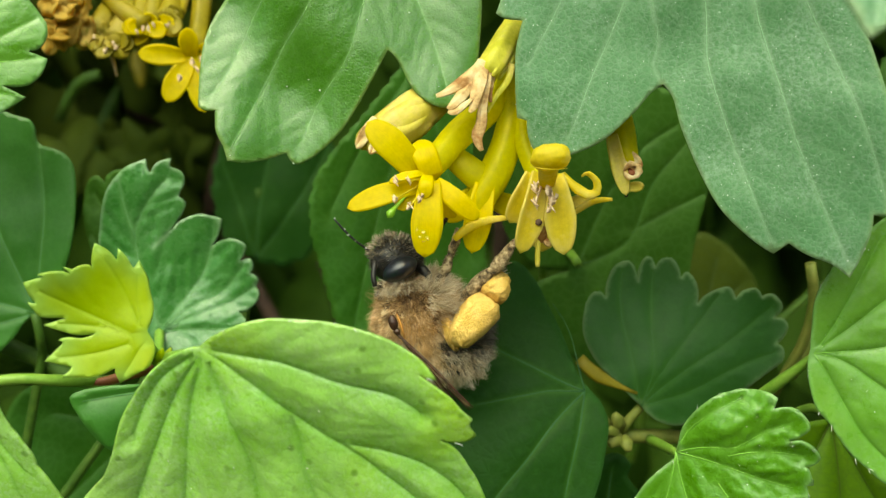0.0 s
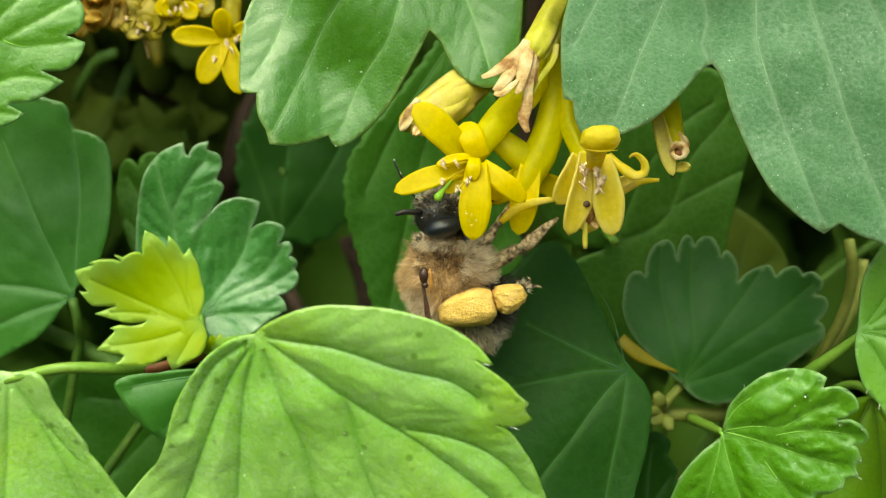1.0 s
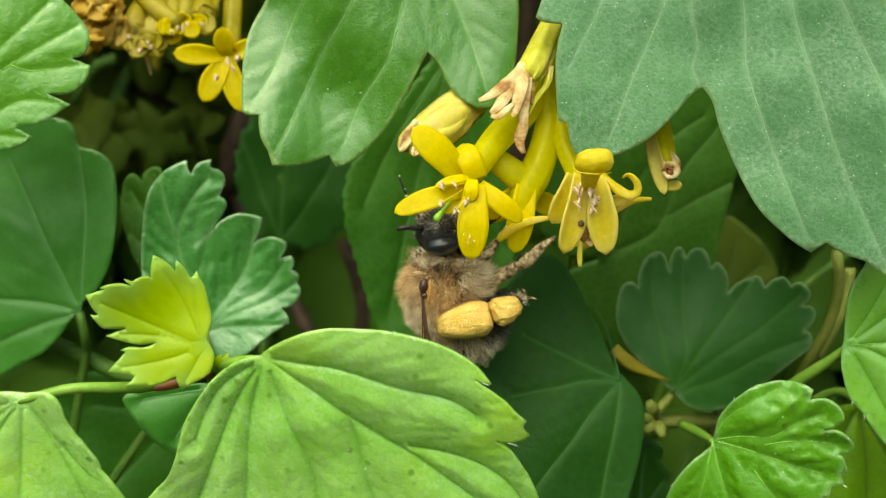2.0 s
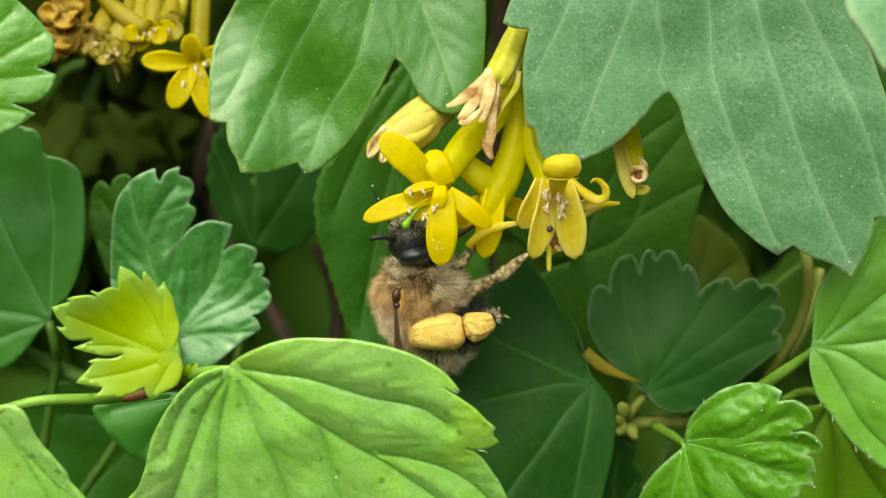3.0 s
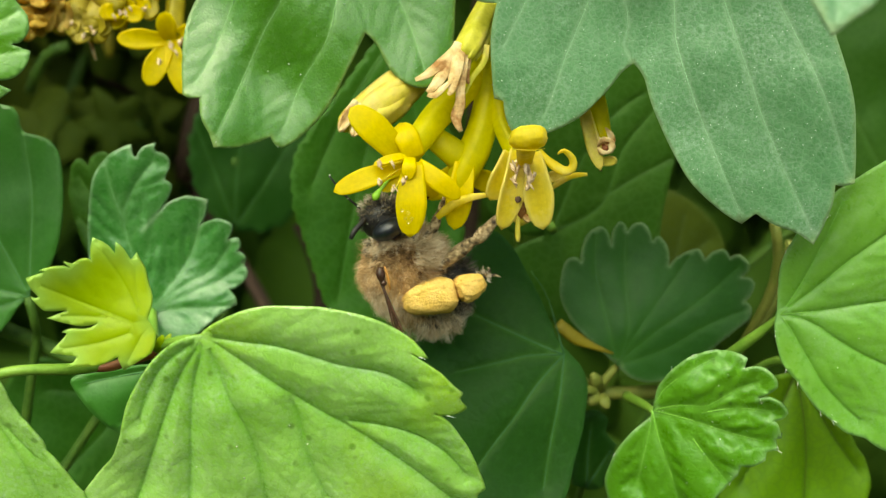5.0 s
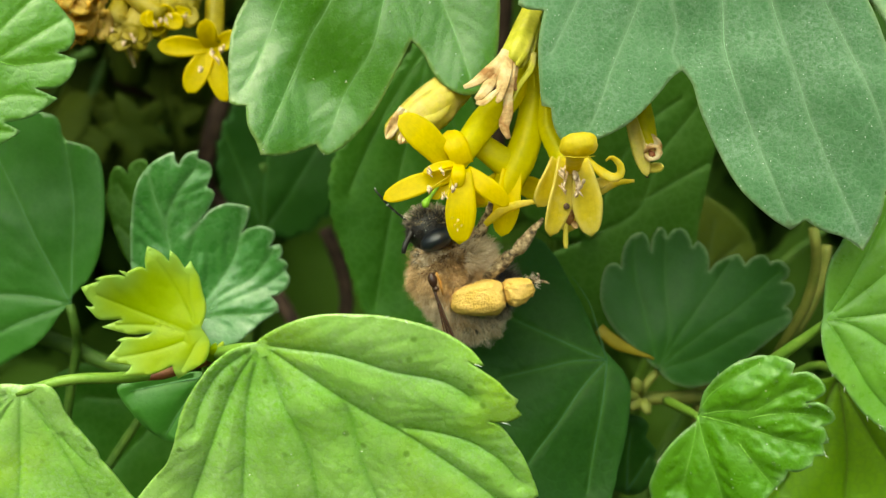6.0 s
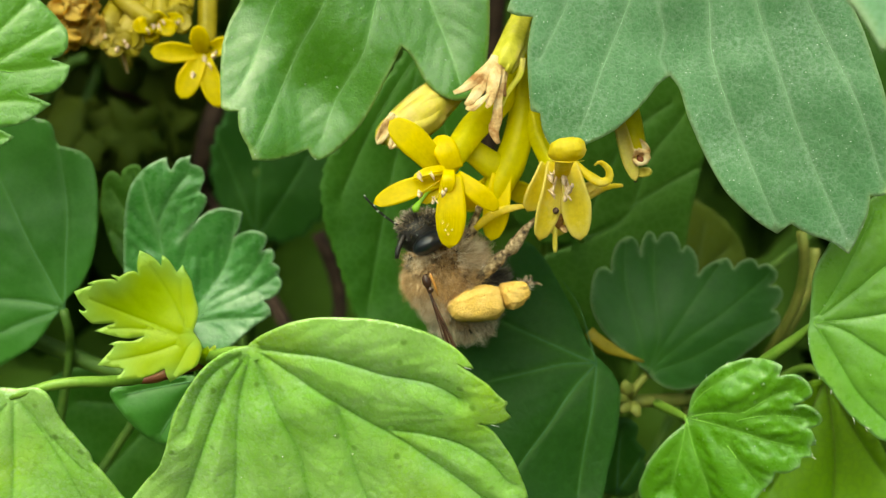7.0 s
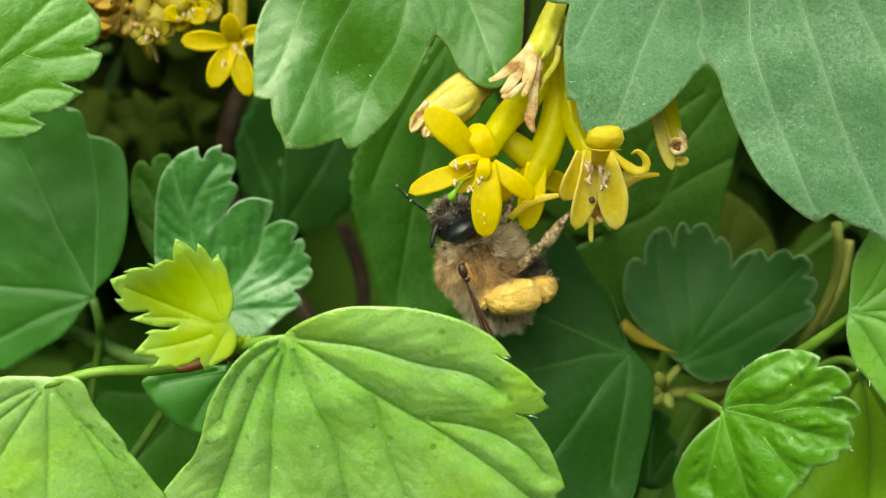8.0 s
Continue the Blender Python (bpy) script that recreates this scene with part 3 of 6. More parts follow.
# the low shoot: bright leaf, young lime leaf, crenate leaf on one reddish node
low = thing("leafy_shoot", "currant shoot with a bright green leaf and a young lime leaf", "plant", mm_pose(-19, 76, -8))
pleated = leaf(low, on(low, mm_pose(-15.2, 70.0, -6.5, 107, 0, -6)),
    (((-0.3, 0.2), (0.4, 0.8), (1.5, 1.5), (2.8, 2.1), (4.3, 2.4), (6.0, 2.4), (7.9, 2.2), (9.5, 1.8), (11.2, 1.2), (12.6, 0.4), (13.9, -0.6)),
     ((14.8, -1.8), (14.2, -1.7)),
     ((13.6, -1.4), (14.8, -2.3), (15.8, -3.2), (16.4, -4.0)),
     ((17.0, -4.6), (16.8, -5.1)),
     ((17.2, -5.8), (16.6, -6.2), (15.8, -6.3)),
     ((14.8, -6.1), (15.8, -6.8), (16.5, -7.9), (17.3, -9.5), (17.8, -11.1), (18.2, -12.5), (17.7, -12.9), (16.5, -16.0), (12.9, -19.8), (6.3, -22.3), (-0.7, -21.3), (-6.5, -18.1), (-9.4, -14.0), (-10.7, -12.7), (-9.5, -10.9), (-7.9, -9.2), (-6.9, -7.3), (-6.1, -5.1), (-5.1, -3.4), (-3.7, -1.6), (-2.2, -0.4), (-1.0, 0.1))),
    (((0.0, 0.0), (1.8, -1.3), (3.9, -3.0), (6.1, -4.8), (9.0, -7.0), (11.2, -9.0), (13.9, -11.5), (16.6, -14.4)),
     ((0.0, 0.0), (2.2, -0.2), (4.9, -0.6), (6.8, -1.3), (8.4, -2.0), (10.2, -2.6), (12.1, -3.2), (13.9, -4.5)),
     ((8.5, -6.5), (11.3, -7.2), (13.6, -8.1), (15.5, -9.5), (16.8, -11.5)),
     ((0.0, 0.0), (0.5, -2.5), (1.1, -4.5), (1.9, -6.6), (2.5, -9.0), (2.8, -13.1), (2.9, -16.6)),
     ((0.0, 0.0), (-1.2, -3.3), (-1.8, -6.0), (-2.2, -8.7), (-2.9, -13.0), (-3.6, -16.6)),
     ((0.0, 0.0), (-1.9, -2.5), (-3.2, -5.0), (-4.4, -7.7), (-5.9, -11.0), (-7.5, -14.5)),
     ((0.0, 0.0), (-1.6, -0.9), (-3.3, -2.2), (-4.6, -4.2), (-5.5, -6.4)),
     ((5.2, -4.0), (5.7, -6.4), (6.1, -9.4), (7.1, -12.8))), BRIGHT_LEAF, "large bright green pleated leaf with pressed-in veins", cup=-1.4, pleat=0.34, puff=0.05, groove=0.16, wave=0.7, grid=0.21, vein_r=0, sharp=0.15, crease=1.3, tooth=0.3, band=0.5, seed=4)
leaf(low, on(low, mm_pose(-19.8, 73.0, -5.9, 95, 0, 8)),
    (((0.2, 0.5), (0.7, -0.4), (0.7, -1.0), (0.4, -1.8), (-0.3, -2.2)),
     ((-1.5, -2.9), (-1.8, -2.2)),
     ((-1.8, -1.9), (-3.0, -2.4), (-4.1, -2.4)),
     ((-5.1, -2.3), (-4.7, -2.0)),
     ((-4.5, -1.7), (-5.4, -1.5)),
     ((-6.2, -1.3), (-5.6, -0.7), (-5.1, -0.2)),
     ((-5.4, -0.0), (-4.8, 0.2), (-3.9, 0.1)),
     ((-3.0, 0.4), (-4.2, 0.3), (-5.3, 0.6)),
     ((-6.3, 1.0), (-5.6, 1.2)),
     ((-4.9, 1.4), (-6.4, 1.5), (-6.8, 1.9)),
     ((-7.2, 2.5), (-6.9, 2.4)),
     ((-6.7, 2.5), (-7.1, 3.0)),
     ((-7.4, 3.8), (-6.7, 4.0)),
     ((-6.1, 4.2),),
     ((-6.5, 4.3), (-5.8, 4.5), (-5.0, 4.5)),
     ((-4.5, 4.3),),
     ((-4.9, 4.8), (-4.6, 4.7)),
     ((-4.4, 4.6), (-3.8, 4.9), (-3.4, 4.9)),
     ((-3.2, 4.7), (-3.2, 5.5)),
     ((-3.0, 6.3), (-2.2, 5.8)),
     ((-1.7, 5.1),),
     ((-1.6, 5.9), (-1.1, 5.4)),
     ((-0.7, 4.6),),
     ((-0.3, 5.1), (-0.1, 4.6), (0.2, 4.0), (0.4, 3.0), (0.6, 1.8))),
    ((-7.2, 3.6), (-2.9, 6.0), (-0.4, 4.9), (-6.0, -1.2), (-1.5, -2.7), (-6.1, 1.1)), LIME_LEAF, "young yellow-lime toothed leaf", cup=0.5, pleat=0.10, puff=0.04, groove=0.06, wave=0.9, grid=0.22, vein_r=0, sharp=0.14, tooth=1.1, seed=5)
leaf(low, on(low, mm_pose(-23.4, 91.0, -6.8, 90, 0, 2)),
    (((-2.8, -2.2), (-4.7, 0.3), (-5.1, 4.2), (-4.8, 8.0), (-4.3, 10.6), (-3.6, 12.2), (-2.4, 13.4)),
     ((-0.8, 14.1), (-0.7, 13.4)),
     ((-0.4, 13.0), (0.1, 13.8)),
     ((1.2, 14.2), (1.1, 13.6)),
     ((1.2, 13.4), (2.0, 13.1), (2.2, 12.3)),
     ((1.7, 11.1), (2.3, 10.6), (2.0, 9.7), (1.0, 8.3)),
     ((-0.4, 6.9), (0.8, 8.1), (1.8, 9.1), (3.0, 9.6), (4.2, 9.5)),
     ((5.1, 9.2), (4.8, 8.0)),
     ((4.2, 7.0), (5.0, 7.5), (6.2, 7.6), (7.1, 7.1), (7.0, 6.4)),
     ((6.6, 5.8), (7.4, 6.0), (7.7, 5.4)),
     ((7.4, 4.8), (7.9, 4.6), (8.1, 4.1)),
     ((7.9, 3.7), (8.2, 3.1), (7.9, 2.3), (7.2, 1.8)),
     ((6.5, 1.7), (7.1, 1.0)),
     ((7.2, 0.3), (6.1, -0.2)),
     ((4.9, -1.1), (2.9, -2.5), (-0.5, -3.5))),
    (((0.0, 0.0), (-1.2, 4.1), (-1.9, 7.8), (-0.8, 10.5), (1.1, 12.9)),
     ((-1.9, 7.8), (-2.6, 10.1), (-3.0, 12.6)),
     ((0.0, 0.0), (2.2, 2.9), (3.7, 5.3), (4.5, 8.8)),
     ((0.0, 0.0), (2.7, 2.0), (5.3, 3.4), (7.1, 5.9)),
     ((0.0, 0.0), (3.2, 1.4), (5.6, 2.3), (8.0, 3.8)),
     ((0.0, 0.0), (3.6, 0.2), (7.0, 0.2))), SCALLOP_LEAF, "blue-green leaf with round scalloped teeth", cup=0.8, pleat=0.2, puff=0.16, groove=0.08, wave=1.4, grid=0.26, vein_r=0.025, seed=6)
leaf(low, on(low, mm_pose(-31.9, 72.0, -9.2, 104, 0, 0)),
    (((0.3, 0.3), (1.8, 0.4), (2.5, -0.4), (2.9, -2.0), (3.9, -3.6), (4.6, -4.8)),
     ((4.7, -5.5), (5.4, -6.4), (6.2, -7.9), (7.0, -9.5), (7.0, -12.7), (4.1, -17.2), (-2.2, -19.3), (-8.7, -16.5), (-10.5, -9.9), (-8.7, -3.9), (-5.8, -0.2), (-3.1, 0.6), (-1.2, 0.5))),
    ((4.3, -6.7), (4.8, -14.4), (-2.5, -17.8), (-8.6, -12.8), (-8.2, -5.6), (-5.0, -2.3)), BRIGHT_LEAF, "bright green leaf with a wavy margin", cup=-1.4, pleat=0.12, groove=0.1, wave=0.5, grid=0.4, vein_r=0, sharp=0.14, seed=7)
leaf(low, on(low, mm_pose(-21.4, 84.0, -10.7, 90, 0, 0)),
    (((0.0, 0.4), (-4.4, 0.2), (-6.8, -0.5), (-5.9, -2.4), (-4.7, -3.9)),
     ((-3.5, -4.9), (-1.9, -4.9), (-0.1, -3.6), (0.8, -1.4))),
    ((-3.5, -4.7), (-6.2, -0.9)), MID_LEAF, "small grey-green leaf in the shade", cup=0.2, wave=0.3, vein_r=0.05, seed=8)
stalk("petiole", [(-32.2, 72.6, -9.4), (-28.7, 72.5, -8.6), (-25.9, 73.8, -8.8), (-24.2, 75.0, -9.0), (-23.4, 75.6, -9.0)], [0.28, 0.36, 0.38, 0.42, 0.25], PETIOLE, low)
stalk("stem", [(-24.0, 75.2, -9.1), (-22.9, 75.4, -9.0), (-21.5, 75.5, -8.6), (-19.5, 75.5, -8.0)], [0.22, 0.36, 0.38, 0.42], RED_STEM, low, "reddish young stem")
stalk("petiole", [(-15.2, 70.6, -6.6), (-17.2, 73.0, -7.0), (-19.5, 75.5, -7.8)], [0.25, 0.4, 0.5], PETIOLE, low)
stalk("petiole", [(-19.8, 73.0, -5.9), (-19.4, 75.5, -7.7)], [0.3, 0.4], PETIOLE, low)
stalk("petiole", [(-23.4, 91.0, -6.8), (-22.0, 85.0, -8.6), (-20.0, 76.0, -8.3)], [0.4, 0.45, 0.45], PETIOLE, low)
stalk("petiole", [(-21.4, 84.0, -10.7), (-19.9, 76.0, -8.5)], [0.3, 0.35], PETIOLE, low)
stalk("stem", [(-19.5, 75.5, -8.0), (-19.7, 82.0, -10.4), (-14, 100, -30), (-10, 140, -200), (-8, 175, -600)], [0.6, 0.9, 1.3, 2.5, 4.0], TWIG, low, step=4)
for i, (b, t) in enumerate((((-19.2, 75.0, -8.0), (-18.4, 74.6, -6.7)), ((-18.9, 75.0, -7.7), (-17.7, 74.6, -7.1)), ((-19.4, 74.8, -7.7), (-18.8, 74.0, -6.7)))):
    stalk("bud_scale", [b, t], [0.55, 0.35, 0.08], LIME_LEAF, low, flat=0.6)

dusted(pleated, 16, 0.05, 3)
fringe(pleated, 18, 0.26, 41)

# the left shoot behind
left = thing("leafy_shoot", "currant shoot with broad dark leaves and a toothed leaf", "plant", mm_pose(-40, 100, -30))
leaf(left, on(left, mm_pose(-34.1, 92.0, -5.4, 90, 0, 0)),
    (((-0.0, 0.1), (0.2, 0.9), (1.4, 1.9), (2.4, 3.5), (3.1, 5.7), (3.4, 8.4), (3.4, 10.8), (3.1, 12.5), (2.4, 13.4), (1.5, 13.8)),
     ((0.3, 14.1), (-0.0, 14.7), (-0.1, 15.6), (-0.6, 16.3), (-1.7, 16.6), (-3.2, 17.2), (-5.4, 18.6), (-7.3, 20.1), (-9.5, 15.0), (-12.0, 10.5), (-11.5, 4.0), (-9.5, -2.0), (-8.4, -5.8), (-6.4, -5.1), (-4.6, -4.1), (-3.1, -3.3), (-1.8, -2.0), (-0.9, -0.7))),
    (((0.0, 0.0), (-2.3, 5.2), (-4.1, 9.6), (-5.9, 13.5)),
     ((0.0, 0.0), (0.3, 3.9), (0.7, 8.0), (0.5, 11.4), (0.2, 14.1)),
     ((0.0, 0.0), (-3.3, 0.9), (-7.0, 1.3), (-9.9, 1.8)),
     ((0.0, 0.0), (-3.7, -1.1), (-7.2, -2.6), (-10.3, -4.1))), MID_LEAF, "broad smooth green leaf in half shade", cup=-1.0, pleat=0.12, puff=0.05, wave=0.5, grid=0.4, vein_r=0.035, seed=9)
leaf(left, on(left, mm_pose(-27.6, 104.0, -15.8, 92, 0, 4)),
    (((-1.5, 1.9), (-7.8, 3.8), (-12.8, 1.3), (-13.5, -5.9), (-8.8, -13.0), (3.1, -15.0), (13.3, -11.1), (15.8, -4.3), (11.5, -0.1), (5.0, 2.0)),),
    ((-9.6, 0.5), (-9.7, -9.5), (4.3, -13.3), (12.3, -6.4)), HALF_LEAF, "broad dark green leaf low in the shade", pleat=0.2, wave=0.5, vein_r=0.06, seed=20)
leaf(left, on(left, mm_pose(-40.9, 81.0, 10.5, 90, 0, 10)),
    (((1.0, -3.0), (3.5, -2.5), (5.3, -2.4)),
     ((6.8, -1.5),),
     ((5.6, -0.8), (7.0, -0.6)),
     ((8.0, -0.2), (8.7, 0.3)),
     ((9.6, 1.0),),
     ((7.9, 1.8), (9.0, 1.7), (10.0, 2.0), (10.8, 2.9)),
     ((11.1, 4.0),),
     ((9.7, 4.5), (10.6, 4.8), (11.1, 5.7)),
     ((11.0, 6.8),),
     ((10.7, 7.2), (9.7, 8.5), (7.8, 10.1), (5.0, 11.1), (1.4, 10.4), (-1.9, 7.1), (-3.3, 3.0), (-2.4, -1.2))),
    (((0.0, 0.0), (3.7, 2.8), (6.2, 4.5), (8.7, 6.1), (10.6, 7.3)),
     ((5.4, 3.9), (6.7, 3.5), (8.4, 3.7), (10.7, 4.1)),
     ((0.0, 0.0), (3.6, 0.0), (6.0, 1.2), (9.2, 1.0)),
     ((0.0, 0.0), (3.5, -1.2), (5.5, -1.5), (6.6, -1.6)),
     ((0.0, 0.0), (4.2, 4.6), (6.3, 6.8), (8.4, 9.0))), FRESH_LEAF, "fresh green leaf with sharp white-tipped teeth", cup=-1.0, pleat=0.12, groove=0.08, wave=0.5, grid=0.3, vein_r=0.03, puff=0.05, seed=10)
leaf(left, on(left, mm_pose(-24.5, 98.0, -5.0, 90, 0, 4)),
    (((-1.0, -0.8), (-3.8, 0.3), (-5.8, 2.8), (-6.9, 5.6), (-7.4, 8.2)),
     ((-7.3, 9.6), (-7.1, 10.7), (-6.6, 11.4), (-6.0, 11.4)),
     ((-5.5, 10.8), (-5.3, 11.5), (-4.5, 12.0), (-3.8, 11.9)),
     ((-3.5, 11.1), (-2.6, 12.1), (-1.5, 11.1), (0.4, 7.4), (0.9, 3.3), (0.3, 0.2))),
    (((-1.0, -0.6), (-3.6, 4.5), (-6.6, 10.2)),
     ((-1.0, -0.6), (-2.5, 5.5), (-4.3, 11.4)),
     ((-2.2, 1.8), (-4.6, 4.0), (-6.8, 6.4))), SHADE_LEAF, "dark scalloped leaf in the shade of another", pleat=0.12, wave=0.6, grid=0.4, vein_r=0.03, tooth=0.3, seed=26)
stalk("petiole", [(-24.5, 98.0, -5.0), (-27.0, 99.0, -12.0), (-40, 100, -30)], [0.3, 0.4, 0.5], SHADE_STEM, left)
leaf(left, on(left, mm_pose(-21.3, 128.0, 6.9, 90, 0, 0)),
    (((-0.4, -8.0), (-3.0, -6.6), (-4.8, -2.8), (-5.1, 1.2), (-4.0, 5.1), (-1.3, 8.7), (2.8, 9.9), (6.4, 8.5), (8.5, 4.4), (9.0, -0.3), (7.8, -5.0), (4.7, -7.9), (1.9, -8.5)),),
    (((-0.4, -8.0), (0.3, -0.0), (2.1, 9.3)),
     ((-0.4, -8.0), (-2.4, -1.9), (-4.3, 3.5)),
     ((-0.4, -8.0), (4.3, -1.5), (7.9, 5.1))), SHADE_DARK_LEAF, "broad dark leaf far back in the shade", pleat=0.15, wave=0.8, grid=0.7, vein_r=0.03, saw=(0.5, 2.6), seed=27)
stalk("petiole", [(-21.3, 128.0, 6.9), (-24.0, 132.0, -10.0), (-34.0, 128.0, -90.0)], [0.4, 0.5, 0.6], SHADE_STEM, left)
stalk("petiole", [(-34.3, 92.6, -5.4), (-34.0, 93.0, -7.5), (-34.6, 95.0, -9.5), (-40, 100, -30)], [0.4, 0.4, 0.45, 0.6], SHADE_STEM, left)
stalk("stem", [(-40.4, 98.0, -7.9), (-36.1, 97.0, -9.5), (-31.9, 96.0, -11.2), (-27.7, 95.0, -11.7)], [0.8, 0.75, 0.7, 0.7], SHADE_STEM, left)
stalk("petiole", [(-40.9, 81.0, 10.5), (-46, 90, 0), (-42, 100, -30)], [0.4, 0.5, 0.6], PETIOLE, left)
stalk("stem", [(-40, 100, -30), (-30, 140, -150), (-14, 180, -600)], [0.9, 2.0, 4.0], TWIG, left, step=4)

# the right shoot: fresh leaves, drops of water on them
right = thing("leafy_shoot", "currant shoot with fresh green leaves holding water drops", "plant", mm_pose(25, 92, -16))
scalloped = leaf(right, on(right, mm_pose(17.2, 82.0, -15.2, 92, 0, -30)),
    (((0.3, 1.1), (0.8, 2.3), (1.9, 3.5), (3.2, 4.5), (4.9, 5.1), (6.8, 5.1)),
     ((7.7, 4.7),),
     ((7.4, 3.9), (8.6, 4.0), (9.5, 3.3), (9.7, 2.4)),
     ((8.2, 1.5), (9.2, 1.6), (10.0, 1.1), (10.3, 0.3), (9.7, -0.2)),
     ((8.8, -0.3), (9.5, -0.4)),
     ((9.8, -1.6),),
     ((9.3, -1.7),),
     ((9.5, -2.6),),
     ((8.7, -2.7),),
     ((8.6, -3.4), (7.6, -3.9)),
     ((6.9, -3.8),),
     ((6.6, -4.6), (5.3, -6.0), (3.0, -8.8), (-0.2, -10.6), (-3.1, -9.3), (-4.1, -6.4), (-3.5, -4.6), (-2.6, -3.0), (-1.5, -1.7)),
     ((-0.2, -0.6),)),
    (((0.0, 0.0), (2.3, -0.3), (4.0, -0.6), (5.8, -1.2), (8.4, -1.9)),
     ((0.0, 0.0), (2.5, 0.7), (4.7, 0.9), (6.9, 2.3), (8.9, 2.9)),
     ((4.1, 0.2), (6.6, 0.7), (9.5, 0.4)),
     ((0.0, 0.0), (1.0, 1.7), (3.0, 3.3), (5.8, 4.9)),
     ((0.0, 0.0), (0.4, -2.2), (1.1, -4.1), (1.9, -7.3)),
     ((0.0, 0.0), (-0.6, -2.9), (-1.6, -6.3)),
     ((2.9, -1.4), (4.4, -3.4), (6.2, -5.8))), FRESH_LEAF, "fresh green scalloped leaf with water drops", cup=-1.0, pleat=0.24, puff=0.2, groove=0.06, wave=1.1, grid=0.26, vein_r=0.03, seed=11)
veined = leaf(right, on(right, mm_pose(26.6, 79.0, -7.5, 92, 0, -14)),
    (((-0.2, 0.3), (-0.1, 2.2), (0.1, 3.9), (1.0, 5.8), (2.7, 8.0), (5.6, 10.2), (8.7, 11.9), (11.9, 12.1), (14.6, 7.9), (15.4, 1.2), (14.6, -4.7), (11.9, -9.0)),
     ((9.3, -10.8), (8.3, -10.8), (7.1, -10.3)),
     ((6.1, -9.5), (4.6, -9.0)),
     ((3.7, -8.1), (2.8, -7.4), (1.7, -6.0)),
     ((1.2, -5.1), (0.2, -3.9), (-0.3, -2.2), (-0.4, -0.7))),
    (((0.0, 0.0), (2.6, 2.0), (5.2, 4.2), (8.7, 6.7), (11.6, 9.1)),
     ((0.0, 0.0), (3.4, 0.3), (5.9, 0.7), (8.7, 0.9), (11.6, 1.1)),
     ((0.0, 0.0), (2.2, -0.6), (4.3, -2.1), (6.4, -3.4), (8.8, -4.6), (11.6, -6.3)),
     ((0.0, 0.0), (1.3, 1.9), (2.3, 3.8), (3.6, 6.4), (4.8, 8.9)),
     ((0.0, 0.0), (0.9, -1.4), (1.8, -3.1), (3.4, -5.8), (5.9, -8.4))), LIGHT_LEAF, "fresh green leaf with deep-set veins", cup=-1.0, pleat=0.26, puff=0.08, groove=0.15, wave=0.7, grid=0.28, vein_r=0.02, sharp=0.16, band=0.25, seed=12)
leaf(right, on(right, mm_pose(31.2, 88.0, -13.7, 92, 0, 0)),
    (((0.0, 0.0), (2.0, -2.3), (4.3, -5.3)),
     ((4.9, -6.5), (5.8, -8.1), (6.0, -10.1), (4.4, -13.6), (-0.5, -14.3), (-6.4, -11.6), (-7.8, -6.5), (-5.9, -2.2), (-2.9, -0.4))),
    ((5.4, -9.1), (0.5, -13.9), (-5.4, -10.1)), OLIVE_LEAF, "yellowish olive leaf in the shade", pleat=0.4, groove=0.3, wave=0.4, vein_r=0.05, seed=13)
stalk("petiole", [(26.9, 79.6, -7.6), (25.8, 81.0, -9.0), (24.4, 83.0, -10.7), (23.4, 86.0, -12.6)], [0.28, 0.45, 0.5, 0.55], PETIOLE, right)
stalk("petiole", [(17.5, 82.6, -15.3), (17.9, 88.0, -15.9), (17.3, 92.0, -15.9)], [0.25, 0.4, 0.45], PETIOLE, right)
stalk("petiole", [(31.2, 88.0, -13.7), (30.1, 92.0, -13.4), (25, 96, -18)], [0.35, 0.4, 0.5], PETIOLE, right)
stalk("stem", [(31.0, 93.0, -1.2), (31.6, 94.0, -4.7), (30.9, 95.0, -8.4), (29.1, 96.0, -12.1), (26, 110, -30), (16, 140, -120), (0, 180, -600)], [0.45, 0.5, 0.55, 0.6, 0.8, 2.0, 4.0], TAN_STEM, right, step=2)
stalk("stem", [(33.8, 97.0, -3.0), (32.9, 97.0, -7.1), (30.5, 97.0, -11.2)], [0.45, 0.5, 0.6], TAN_STEM, right)

dew(scalloped, ((5.0, 4.4, 0.20), (7.2, 4.6, 0.15), (6.4, 3.4, 0.16), (9.3, 4.8, 0.14), (5.6, 1.8, 0.13), (8.6, 1.4, 0.18), (11.0, 1.6, 0.15), (2.0, -1.6, 0.11), (6.4, 1.0, 0.10), (4.0, -2.9, 0.18), (6.0, -3.2, 0.12), (11.2, -1.0, 0.13)))
dew(veined, ((2.5, -1.8, 0.15), (1.8, -5.0, 0.14), (3.6, -2.6, 0.11), (5.2, -5.4, 0.11), (4.0, 4.0, 0.15)))
dusted(scalloped, 30, 0.045, 4)
dusted(veined, 24, 0.045, 5)
fringe(veined, 20, 0.28, 42)
fringe(scalloped, 18, 0.22, 43)

